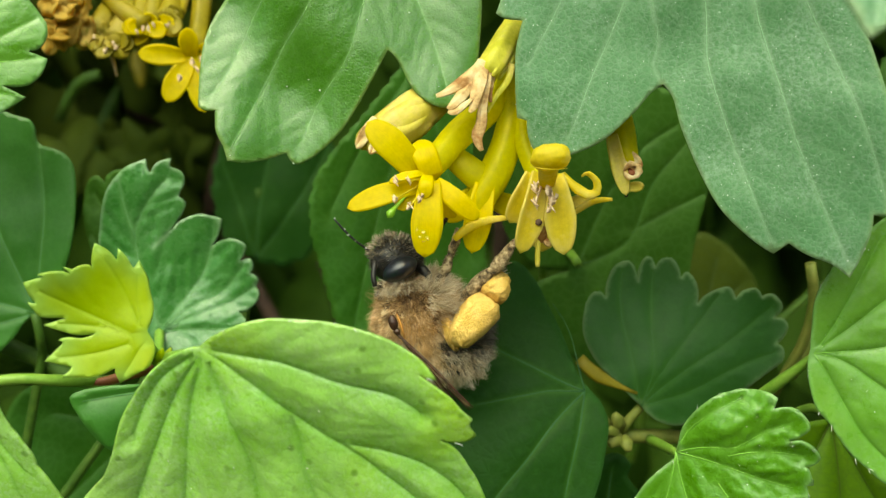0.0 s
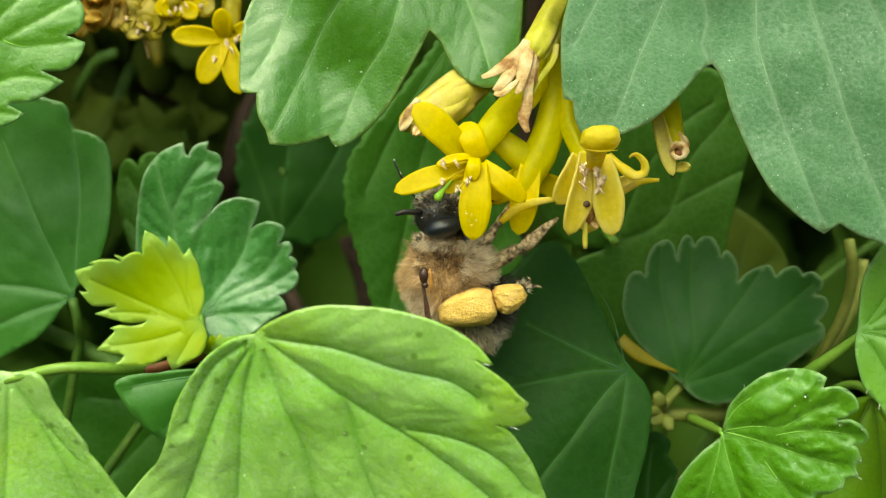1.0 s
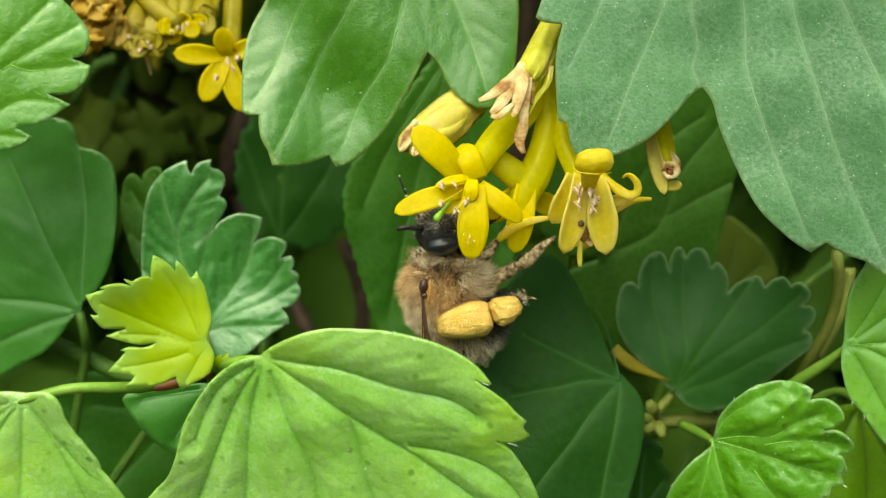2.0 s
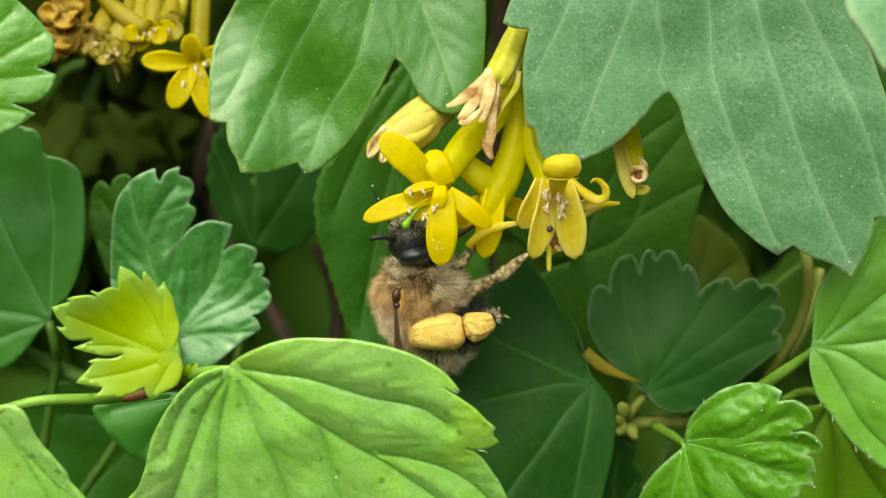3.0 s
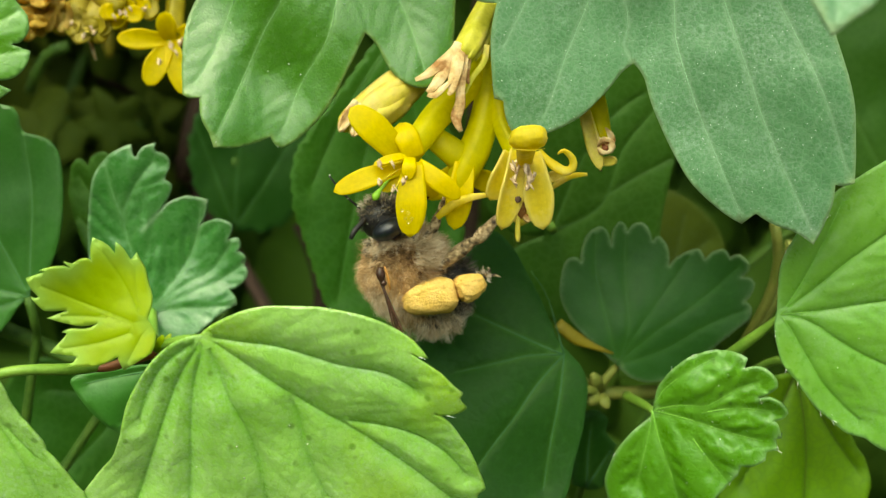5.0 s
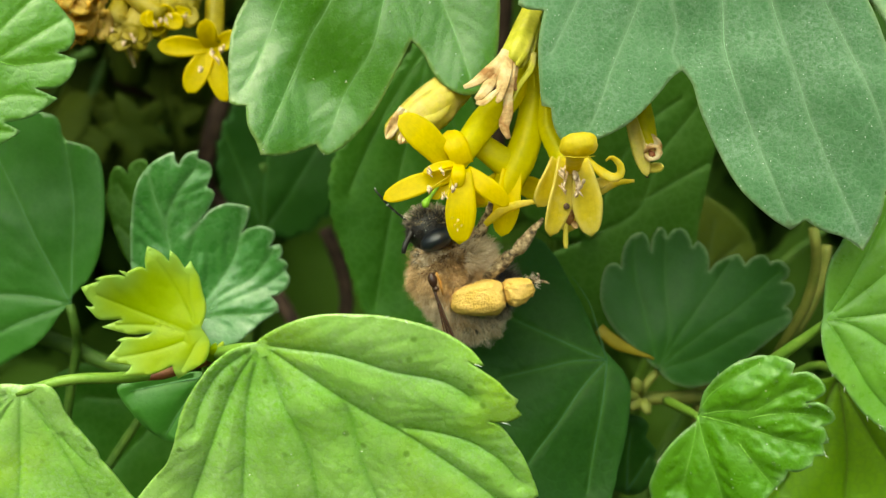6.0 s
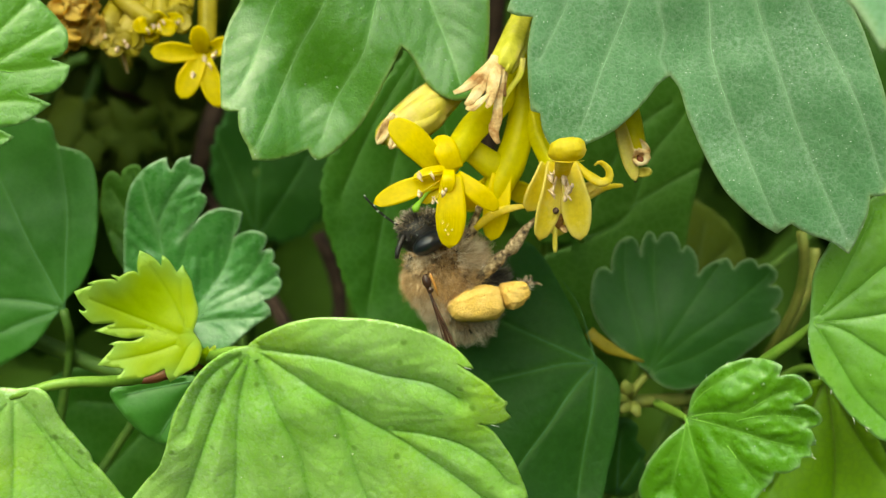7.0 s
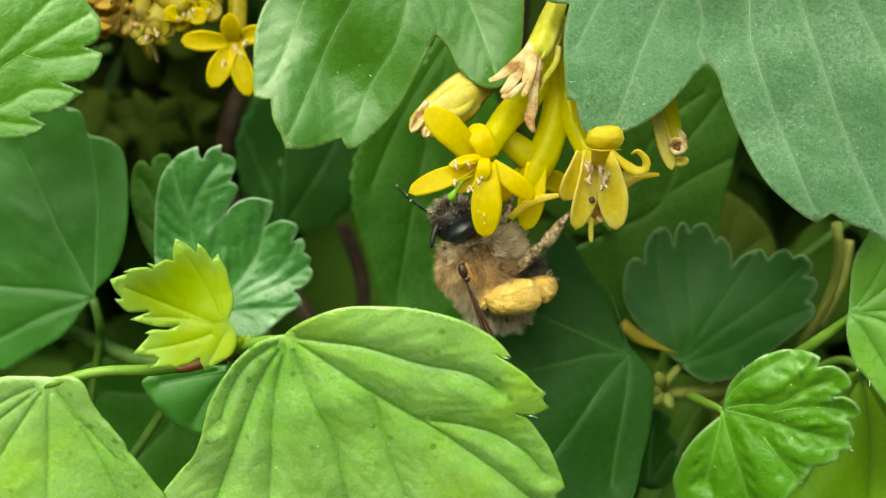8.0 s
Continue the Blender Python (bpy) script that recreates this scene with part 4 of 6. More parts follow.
# the dark shoot deep in the bush
deep = thing("leafy_shoot", "currant shoot deep in the bush, its shade put into the leaf colours", "plant", mm_pose(15, 100, -17))
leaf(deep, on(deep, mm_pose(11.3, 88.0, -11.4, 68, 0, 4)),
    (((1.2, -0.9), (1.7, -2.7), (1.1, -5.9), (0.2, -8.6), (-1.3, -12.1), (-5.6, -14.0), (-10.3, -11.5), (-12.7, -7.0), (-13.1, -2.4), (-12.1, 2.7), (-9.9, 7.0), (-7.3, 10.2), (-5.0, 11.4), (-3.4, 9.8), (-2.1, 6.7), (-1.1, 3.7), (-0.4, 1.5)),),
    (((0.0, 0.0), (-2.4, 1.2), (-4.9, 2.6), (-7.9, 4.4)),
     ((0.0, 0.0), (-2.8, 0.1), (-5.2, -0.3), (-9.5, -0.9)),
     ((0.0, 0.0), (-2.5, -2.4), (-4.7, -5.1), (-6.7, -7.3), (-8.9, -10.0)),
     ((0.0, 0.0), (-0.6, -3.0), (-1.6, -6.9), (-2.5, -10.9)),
     ((0.0, 0.0), (-0.4, 2.5), (-1.0, 5.5), (-2.4, 8.2))), SHADE_DARK_LEAF, "broad dark green leaf with fanned veins", cup=-1.0, pleat=0.12, wave=0.6, grid=0.45, vein_r=0.04, swell=((-3.0, -10.0, 4.0, 3.5, -1.2),), seed=14)
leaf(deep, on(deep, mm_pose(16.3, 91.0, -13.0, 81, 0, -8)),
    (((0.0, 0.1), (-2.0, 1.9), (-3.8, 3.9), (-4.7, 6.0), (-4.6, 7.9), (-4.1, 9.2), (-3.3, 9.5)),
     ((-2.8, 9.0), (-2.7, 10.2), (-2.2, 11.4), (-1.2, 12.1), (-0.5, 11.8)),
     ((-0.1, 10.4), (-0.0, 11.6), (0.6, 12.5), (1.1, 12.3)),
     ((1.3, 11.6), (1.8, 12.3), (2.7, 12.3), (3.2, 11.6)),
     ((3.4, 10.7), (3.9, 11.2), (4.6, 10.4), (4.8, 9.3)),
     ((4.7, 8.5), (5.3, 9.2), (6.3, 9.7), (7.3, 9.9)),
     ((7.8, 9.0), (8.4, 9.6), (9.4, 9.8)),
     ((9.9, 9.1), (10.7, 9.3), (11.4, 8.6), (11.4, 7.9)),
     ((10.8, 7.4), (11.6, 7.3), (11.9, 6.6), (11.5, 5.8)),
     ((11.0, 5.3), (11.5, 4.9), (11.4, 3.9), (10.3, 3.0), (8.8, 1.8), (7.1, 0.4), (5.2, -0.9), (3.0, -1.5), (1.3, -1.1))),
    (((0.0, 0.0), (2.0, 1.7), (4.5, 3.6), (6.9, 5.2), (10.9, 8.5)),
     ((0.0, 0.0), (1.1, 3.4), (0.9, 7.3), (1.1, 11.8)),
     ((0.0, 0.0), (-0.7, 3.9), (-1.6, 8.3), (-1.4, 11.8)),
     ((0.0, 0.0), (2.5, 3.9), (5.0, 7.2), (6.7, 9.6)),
     ((0.0, 0.0), (4.3, 1.4), (7.7, 3.3), (11.1, 4.6))), DUSK_LEAF, "blue-green leaf with round scallops, darkened with shade", cup=0.6, pleat=0.07, puff=0.05, groove=0.06, wave=0.9, grid=0.32, vein_r=0.02, tooth=0.3, seed=15)
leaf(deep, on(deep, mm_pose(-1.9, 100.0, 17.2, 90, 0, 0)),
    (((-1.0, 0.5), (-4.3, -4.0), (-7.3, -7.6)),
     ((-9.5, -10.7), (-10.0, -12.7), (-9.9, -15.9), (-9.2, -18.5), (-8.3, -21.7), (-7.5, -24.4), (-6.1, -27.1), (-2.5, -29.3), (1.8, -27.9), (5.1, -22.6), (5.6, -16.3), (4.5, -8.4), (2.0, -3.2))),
    ((-6.6, -26.0), (0.2, -28.9), (4.7, -18.9), (-8.8, -14.8)), HALF_LEAF, "green leaf behind the bee, half shade in its colour", pleat=0.2, wave=0.6, vein_r=0.06, saw=(0.28, 1.5), seed=16)
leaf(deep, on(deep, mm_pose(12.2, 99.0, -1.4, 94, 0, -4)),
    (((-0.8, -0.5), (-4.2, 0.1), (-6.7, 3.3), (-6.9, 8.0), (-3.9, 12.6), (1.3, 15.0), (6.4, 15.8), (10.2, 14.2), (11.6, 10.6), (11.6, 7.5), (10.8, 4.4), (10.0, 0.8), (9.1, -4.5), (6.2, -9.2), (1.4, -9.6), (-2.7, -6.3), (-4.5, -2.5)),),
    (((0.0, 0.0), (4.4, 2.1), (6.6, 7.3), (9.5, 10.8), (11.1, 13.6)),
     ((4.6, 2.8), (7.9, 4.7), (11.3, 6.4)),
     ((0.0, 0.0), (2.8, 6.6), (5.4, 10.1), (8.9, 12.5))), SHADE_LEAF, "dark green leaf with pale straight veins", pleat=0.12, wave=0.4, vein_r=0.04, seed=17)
leaf(deep, on(deep, mm_pose(26.5, 114.0, -7.5, 90, 0, 0)),
    (((-0.6, 0.0), (-1.7, 5.5), (-0.2, 9.1), (2.0, 8.4), (4.7, 5.9), (6.2, 2.8), (5.5, -1.4), (2.4, -2.5)),),
    ((1.9, 7.2), (4.9, 4.1)), MOSS_LEAF, "dull dark leaf in deep shade", pleat=0.2, wave=0.4, vein_r=0, seed=18)
stalk("petiole", [(16.5, 91.6, -13.1), (15.5, 91.5, -14.1), (14.8, 92.0, -15.3)], [0.35, 0.4, 0.45], TAN_STEM, deep)
stalk("stem", [(14.0, 93.0, -15.8), (17.5, 93.0, -15.8), (21.3, 94.0, -16.1), (25, 110, -20), (10, 180, -600)], [0.6, 0.6, 0.65, 1.2, 4.0], TAN_STEM, deep, step=2)
stalk("petiole", [(11.5, 88.6, -11.4), (12.8, 90.0, -13.5), (14.3, 92.0, -15.3)], [0.2, 0.4, 0.45], TAN_STEM, deep)
stalk("petiole", [(-1.9, 100.0, 17.2), (-2, 110, 22), (2, 125, 10)], [0.4, 0.45, 0.6], PETIOLE, deep)
stalk("petiole", [(11.9, 97.0, -1.3), (10, 108, 0), (12, 125, -20)], [0.4, 0.45, 0.6], PETIOLE, deep)
stalk("petiole", [(26.5, 114.0, -7.5), (25, 118, -6), (22, 130, -25)], [0.4, 0.45, 0.6], PETIOLE, deep)
for b, t, w in (((14.7, 91.0, -14.8), (14.0, 90.0, -13.5), 0.5), ((14.6, 91.0, -15.4), (13.6, 90.0, -16.0), 0.5), ((14.9, 91.0, -15.5), (15.2, 90.0, -16.5), 0.45), ((14.5, 91.0, -15.1), (13.3, 89.5, -14.8), 0.4)):
    stalk("bud_scale", [b, t], [w, w * 1.3, w * 0.6], TAN_STEM, deep, "tan withered bud scale", flat=0.6)
stalk("shed_petal", [(11.2, 90.5, -9.0), (12.9, 90.5, -10.5), (16.0, 90.8, -11.9)], [0.5, 0.62, 0.3, 0.1], OCHRE, deep, "yellowed withered petal", flat=0.4)

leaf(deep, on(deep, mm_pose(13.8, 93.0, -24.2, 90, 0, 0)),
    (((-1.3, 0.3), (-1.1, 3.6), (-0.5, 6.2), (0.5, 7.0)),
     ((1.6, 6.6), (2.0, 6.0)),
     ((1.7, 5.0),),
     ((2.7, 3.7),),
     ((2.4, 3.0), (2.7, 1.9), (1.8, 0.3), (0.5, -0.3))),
    ((0.6, 6.5), (2.3, 3.5)), SHADE_DARK_LEAF, "small toothed leaf low in the bush, dark with painted shade", pleat=0.15, wave=0.4, seed=19)
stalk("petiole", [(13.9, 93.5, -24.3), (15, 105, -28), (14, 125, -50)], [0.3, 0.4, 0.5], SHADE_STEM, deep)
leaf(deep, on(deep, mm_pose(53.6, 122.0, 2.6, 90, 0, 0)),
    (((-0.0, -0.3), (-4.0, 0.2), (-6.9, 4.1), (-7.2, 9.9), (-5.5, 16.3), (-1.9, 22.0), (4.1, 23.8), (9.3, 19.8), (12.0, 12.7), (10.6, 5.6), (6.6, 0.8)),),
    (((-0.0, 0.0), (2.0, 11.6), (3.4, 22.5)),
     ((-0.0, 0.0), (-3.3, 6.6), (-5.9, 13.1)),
     ((-0.0, 0.0), (6.0, 6.4), (10.6, 12.7))), SHADE_LEAF, "broad leaf hanging far back, shade in its colour", pleat=0.15, wave=0.8, grid=0.7, vein_r=0.03, saw=(0.4, 2.4), seed=28)
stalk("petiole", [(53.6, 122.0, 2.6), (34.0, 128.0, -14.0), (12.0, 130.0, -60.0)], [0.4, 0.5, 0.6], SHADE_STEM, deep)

# ---------------------------------------------------------------- the bush behind


def bush(name, label, count, box, sizes, material, seed):
    """Loose foliage that nobody could count: lobed blades of many sizes, turned every way, in one mesh."""
    rnd = random.Random(seed)
    verts, faces = [], []
    for _ in range(count):
        c = Vector([rnd.uniform(*b) for b in box])
        s = rnd.uniform(*sizes)
        turn = Euler((radians(90 + rnd.uniform(-50, 35)), radians(rnd.uniform(-180, 180)), radians(rnd.uniform(-50, 50)))).to_matrix()
        k, lobes = len(verts), rnd.choice((3, 3, 5))
        verts.append(tuple(c * MM))
        n = 30
        for ring in (0.5, 1.0):
            for i in range(n):
                a = 2 * math.pi * i / n
                r = s * ring * (0.75 + 0.25 * math.cos(lobes * a) * ring + 0.06 * math.sin(17 * a) * ring)
                q = turn @ Vector((r * math.cos(a), r * math.sin(a), 0.12 * s * (math.cos(2 * a) * ring + 0.5 * math.sin(lobes * a) * ring)))
                verts.append(tuple((c + q) * MM))
        for i in range(n):
            j = (i + 1) % n
            faces.append((k, k + 1 + i, k + 1 + j))
            faces.append((k + 1 + i, k + 1 + n + i, k + 1 + n + j, k + 1 + j))
    ob = mesh_object(name, verts, faces, material)
    ob.matrix_basis = mm_pose(0, 0, 0)
    sol = ob.modifiers.new("thickness", "SOLIDIFY")
    sol.thickness = 0.25 * MM
    return tagged(ob, label, "foliage", kind="stuff")


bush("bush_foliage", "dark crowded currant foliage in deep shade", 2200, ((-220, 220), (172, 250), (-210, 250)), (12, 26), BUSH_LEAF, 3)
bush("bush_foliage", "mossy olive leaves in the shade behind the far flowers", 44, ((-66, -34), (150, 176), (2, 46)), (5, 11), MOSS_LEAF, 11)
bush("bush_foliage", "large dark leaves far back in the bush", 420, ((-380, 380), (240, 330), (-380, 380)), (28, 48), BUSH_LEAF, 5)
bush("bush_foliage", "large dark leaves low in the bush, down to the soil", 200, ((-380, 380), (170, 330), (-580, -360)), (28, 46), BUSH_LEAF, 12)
# unseen ring of foliage, added to keep side and sky light off the back
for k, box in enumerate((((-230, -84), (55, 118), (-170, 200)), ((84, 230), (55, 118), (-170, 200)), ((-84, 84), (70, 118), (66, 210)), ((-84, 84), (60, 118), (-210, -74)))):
    bush("bush_foliage", "unseen currant foliage round the flowering shoot, added to block light", (230, 230, 170, 170)[k], box, (9, 17), SHADE_LEAF, 6 + k)
# unseen canopy overhead, added to shade the leaves below it
bush("bush_foliage", "unseen currant canopy above and behind the flowers, added for shade", 160, ((-140, 140), (95, 200), (60, 220)), (9, 18), MID_LEAF, 4)

# ---------------------------------------------------------------- flowers


def petal_data(base, tip, width, bow=0.3, cup=0.25, face=(0, -1, 0), waist=0.45, twist=0.0, ruffle=0.0, seed=0, lip=0.0, sharp=0.0):
    """A spoon-shaped petal from base to tip (mm): bow lifts its middle towards face, lip curls its end back, cup hollows it across."""
    rnd = random.Random(seed)
    b, t = Vector(base), Vector(tip)
    d = (t - b)
    length = d.length
    d.normalize()
    f = Vector(face)
    f = (f - d * f.dot(d)).normalized()
    s = d.cross(f).normalized()
    nu, nv = 16, 8
    verts, faces = [], []
    off = rnd.uniform(0, 40)
    for i in range(nu + 1):
        u = i / nu
        w = width / 2 * (waist + (1 - waist) * min(1, u / 0.55) ** 0.8)
        if u > 0.5:
            w *= max(0.0, 1 - ((u - 0.5) / 0.5) ** 2.3) ** 0.5 * 0.985 + 0.015
        if sharp:
            w *= (1 - u) ** sharp
        a = twist * u
        for j in range(nv + 1):
            v = 2 * j / nv - 1
            h = bow * math.sin(math.pi * min(u, 1.0)) - lip * u ** 3 - cup * (1 - v * v) * math.sin(math.pi * min(1, u * 0.9 + 0.1)) + 0.1 * cup * math.cos(3.1 * v)
            h += ruffle * noise.noise(Vector((u * 2.5 + off, v * 1.2, 0.5)))
            q = b + d * (u * length) + (s * math.cos(a) + f * math.sin(a)) * (v * w) + f * h
            verts.append(q * MM)
    for i in range(nu):
        for j in range(nv):
            k = i * (nv + 1) + j
            faces.append((k, k + 1, k + nv + 2, k + nv + 1))
    return verts, faces


def petal(parent, base, tip, width, material, name="petal", label="", thick=0.16, **shape):
    v, f = petal_data(base, tip, width, **shape)
    ob = mesh_object(name, v, f, material, parent, label)
    grid = [(i // 9 / 16, abs(i % 9 - 4) / 4) for i in range(len(v))]
    ob.data.attributes.new("skin", "FLOAT_VECTOR", "POINT").data.foreach_set("vector", [c for i, (a, b) in enumerate(grid) for c in (a + len(bpy.data.objects) * 0.7, (i % 9 - 4) / 4, 0.0)])
    ob.data.attributes.new("rim", "FLOAT", "POINT").data.foreach_set("value", [max(b ** 4, max(0.0, a - 0.75) * 4 * (0.4 + 0.6 * b)) for a, b in grid])
    sol = ob.modifiers.new("thickness", "SOLIDIFY")
    sol.thickness, sol.offset = thick * MM, 0
    return ob


def blob(name, centre, radii, material, parent, label="", **kw):
    v, f = blob_data(centre, radii, **kw)
    return mesh_object(name, v, f, material, parent, label)


def anther(flower, at, size=0.3, seed=0):
    """A split anther: a few crumpled pale flakes in one clump."""
    rnd = random.Random(seed + 7)
    verts, faces = [], []
    lean = rnd.uniform(-50, 50)
    for j in range(4):
        c = Vector(at) + Vector((rnd.gauss(0, 0.3), rnd.gauss(0, 0.2), rnd.gauss(0, 0.35))) * size
        v, f = blob_data(c, (size * rnd.uniform(0.2, 0.4), size * 0.25, size * rnd.uniform(0.6, 1.0)), 0.9, (rnd.uniform(-30, 30), lean + rnd.uniform(-40, 40), 0), 10, 8, 2.0, rnd.uniform(0, 50))
        k = len(verts)
        verts += v
        faces += [tuple(i + k for i in g) for g in f]
    return mesh_object("anther", verts, faces, ANTHER, flower)


spray = thing("flower_spray", "hanging spray of yellow currant flowers, some withered", "flower", mm_pose(6, 86, 24))
stalk("rachis", [(6, 92, 40), (6.4, 87.0, 22.2), (5.8, 85.5, 17.5), (5.4, 84.5, 12.9), (5.1, 84.0, 10.2)], [0.7, 0.6, 0.55, 0.5, 0.45], TUBE, spray)

# the open star
star = stalk("flower", [(4.6, 84.5, 12.5), (3.3, 83.5, 10.5), (1.2, 82.0, 8.5), (-0.4, 80.5, 6.5), (-1.4, 79.6, 5.2)], [0.8, 1.1, 1.15, 1.1, 1.0, 0.8], TUBE, spray, "wide-open bright yellow star-shaped flower", sides=20, rib=0.05)
petal(star, (-1.8, 79.2, 5.4), (-5.4, 78.3, 9.0), 2.35, PETAL, bow=0.45, cup=-0.12, waist=0.72, face=(0.15, -0.95, 0.2), seed=1)
petal(star, (-0.7, 78.9, 5.2), (-1.8, 79.6, 7.8), 1.85, PETAL, bow=0.45, cup=-0.25, waist=0.8, face=(0, -0.95, 0.3), seed=2)
petal(star, (-1.5, 79.0, 4.6), (-6.8, 78.3, 2.9), 1.65, PETAL, bow=0.5, cup=0.1, waist=0.7, face=(0, -0.9, 0.35), seed=3)
petal(star, (-0.9, 78.7, 4.9), (-1.3, 77.8, -0.6), 2.3, PETAL, bow=0.55, cup=-0.1, waist=0.62, seed=4)
petal(star, (-0.6, 79.0, 4.7), (2.5, 78.6, 2.1), 1.5, PETAL, bow=0.5, cup=-0.1, waist=0.75, face=(-0.2, -0.9, 0.3), seed=5)
petal(star, (-0.1, 80.2, 4.2), (0.8, 80.4, 2.3), 1.5, PETAL, bow=0.3, cup=0.1, waist=0.7, seed=6)
petal(star, (-1.4, 78.6, 5.4), (-3.8, 77.9, 4.7), 0.75, PETAL, "inner_petal", bow=0.25, cup=0.1, waist=0.7, face=(0, -0.8, 0.6), seed=10)
petal(star, (-1.1, 78.5, 5.2), (-1.3, 77.9, 3.6), 1.05, PETAL, "inner_petal", bow=0.3, cup=-0.15, waist=0.7, seed=11)
petal(star, (-1.9, 78.9, 4.6), (-3.2, 78.5, 2.8), 1.3, PETAL, "inner_petal", bow=0.15, cup=0.15, waist=0.6, seed=12)
for i, (a, b) in enumerate((((-1.6, 78.6, 5.0), (-3.4, 77.5, 4.8)), ((-1.4, 78.5, 5.0), (-2.4, 77.5, 4.8)), ((-1.6, 78.6, 4.6), (-3.4, 77.4, 3.5)), ((-1.1, 78.3, 4.3), (-1.6, 77.2, 3.5)), ((-1.3, 78.3, 4.3), (-2.3, 77.1, 3.0)))):
    tube("filament", [a, b], [0.07, 0.06], PALE_PETAL, star, sides=6)
    anther(star, b, 0.27, i)
tube("style", [(-2.6, 78.4, 3.8), (-3.4, 77.7, 2.9), (-3.7, 77.5, 2.5), (-3.7, 77.5, 2.2)], [0.1, 0.16, 0.32, 0.2], STYLE, star, "green sticky style")

for i, (x, y, z) in enumerate(((-1.6, 77.2, 0.8), (-1.4, 77.2, 0.5), (-1.1, 77.2, 0.8), (-1.4, 77.1, 1.2), (-1.8, 77.2, 1.4))):
    blob("water_drop", (x, y, z), (0.1, 0.08, 0.1), WATER, star, "tiny clear drop", rough=0.0, seg=10, rings=7)

# the flower behind it, mouth down
back = stalk("flower", [(5.3, 84.8, 13.4), (5.3, 83.8, 10.2), (4.7, 83.0, 7.6), (3.8, 82.2, 5.4), (2.9, 81.8, 3.7), (2.5, 81.6, 1.9)], [0.8, 1.05, 1.1, 1.15, 1.25, 1.15, 0.7], TUBE, spray, "yellow tubular flower facing down", sides=20, rib=0.05)
petal(back, (3.1, 81.0, 4.8), (2.1, 80.8, -0.3), 2.0, PETAL, bow=0.4, cup=0.35, waist=0.75, seed=21)
tube("petal", [(-0.2, 82.2, 7.6), (1.2, 81.9, 6.5), (2.8, 81.8, 5.2), (3.2, 82.0, 4.5)], [0.7, 1.0, 1.15, 0.9], TUBE, back, "swollen petal folded over the tube", sides=14, flat=0.6)
petal(back, (3.1, 82.0, 4.5), (-0.0, 82.4, 2.2), 1.9, PETAL, bow=0.3, cup=0.3, waist=0.7, seed=23)
petal(back, (3.3, 82.8, 3.9), (5.9, 83.4, 2.9), 1.7, PETAL, bow=0.2, cup=0.3, waist=0.6, seed=24)

# the ageing flower beside it
aged = stalk("flower", [(5.6, 85.0, 12.5), (6.0, 83.2, 9.5), (6.2, 82.0, 7.5), (6.9, 81.0, 5.7), (7.2, 80.4, 4.8)], [0.6, 0.8, 0.78, 0.8, 1.0], TUBE, spray, "ageing yellow flower with pale anthers", sides=20, rib=0.05)
blob("petal", (7.4, 75.9, 6.3), (1.36, 1.0, 0.82), PALE_PETAL, aged, "petal domed over the mouth like a hood", rough=0.1, square=0.78, turn=(-25, -5, 0), seg=32, rings=22, seed=3)
tube("petal_lip", [(5.9, 75.2, 5.6), (6.5, 75.0, 5.5), (7.4, 75.0, 5.4), (8.5, 75.2, 5.5)], [0.02, 0.04, 0.04, 0.02], PALE_PETAL, aged, "pale rolled rim of the hood")
tube("petal_neck", [(7.4, 76.4, 6.1), (7.4, 77.6, 5.3), (7.5, 79.2, 4.5)], [0.8, 0.72, 0.55], PALE_PETAL, aged, "folded throat under the hood", sides=16, flat=0.6)
petal(aged, (6.9, 79.2, 5.5), (5.5, 78.4, -0.3), 2.0, PALE_PETAL, bow=0.75, cup=0.45, waist=0.5, face=(0.35, -0.9, 0), seed=32)
petal(aged, (8.2, 79.2, 5.4), (8.6, 78.4, -0.4), 2.25, PALE_PETAL, bow=0.75, cup=0.3, waist=0.4, face=(-0.15, -0.95, 0), seed=33)
petal(aged, (6.5, 80.0, 5.4), (4.8, 79.6, 1.9), 1.9, PALE_PETAL, bow=0.5, cup=0.35, waist=0.6, face=(0.4, -0.9, 0), seed=38)
petal(aged, (7.7, 80.8, 5.0), (7.3, 81.2, -0.2), 2.4, PALE_PETAL, bow=0.2, cup=0.3, waist=0.7, seed=39)
tube("petal", [(5.0, 80.6, 2.3), (3.3, 80.2, 2.1), (2.0, 79.9, 1.6), (0.8, 79.7, 0.7)], [0.16, 0.26, 0.34, 0.36, 0.22], PALE_PETAL, aged, "narrow petal bent aside", sides=12, flat=0.45)
tube("petal", [(8.7, 80.0, 5.5), (9.5, 79.4, 4.5), (10.4, 79.1, 3.9), (11.0, 78.9, 4.1), (11.0, 78.8, 4.8), (10.4, 78.8, 5.4), (9.9, 78.6, 5.2)], [0.2, 0.3, 0.42, 0.4, 0.34, 0.24, 0.1], PALE_PETAL, aged, "petal curled up into a hook", sides=12, step=0.25, flat=0.55)
tube("petal", [(9.4, 80.6, 2.5), (10.1, 80.4, 3.0), (11.0, 80.2, 3.5), (12.3, 80.0, 3.6)], [0.16, 0.22, 0.26, 0.24, 0.12], PALE_PETAL, aged, "thin petal bent aside", sides=12, flat=0.5)
petal(aged, (9.1, 81.0, 3.3), (10.7, 81.0, 3.7), 0.9, PALE_PETAL, bow=0.2, cup=0.2, waist=0.7, seed=37)
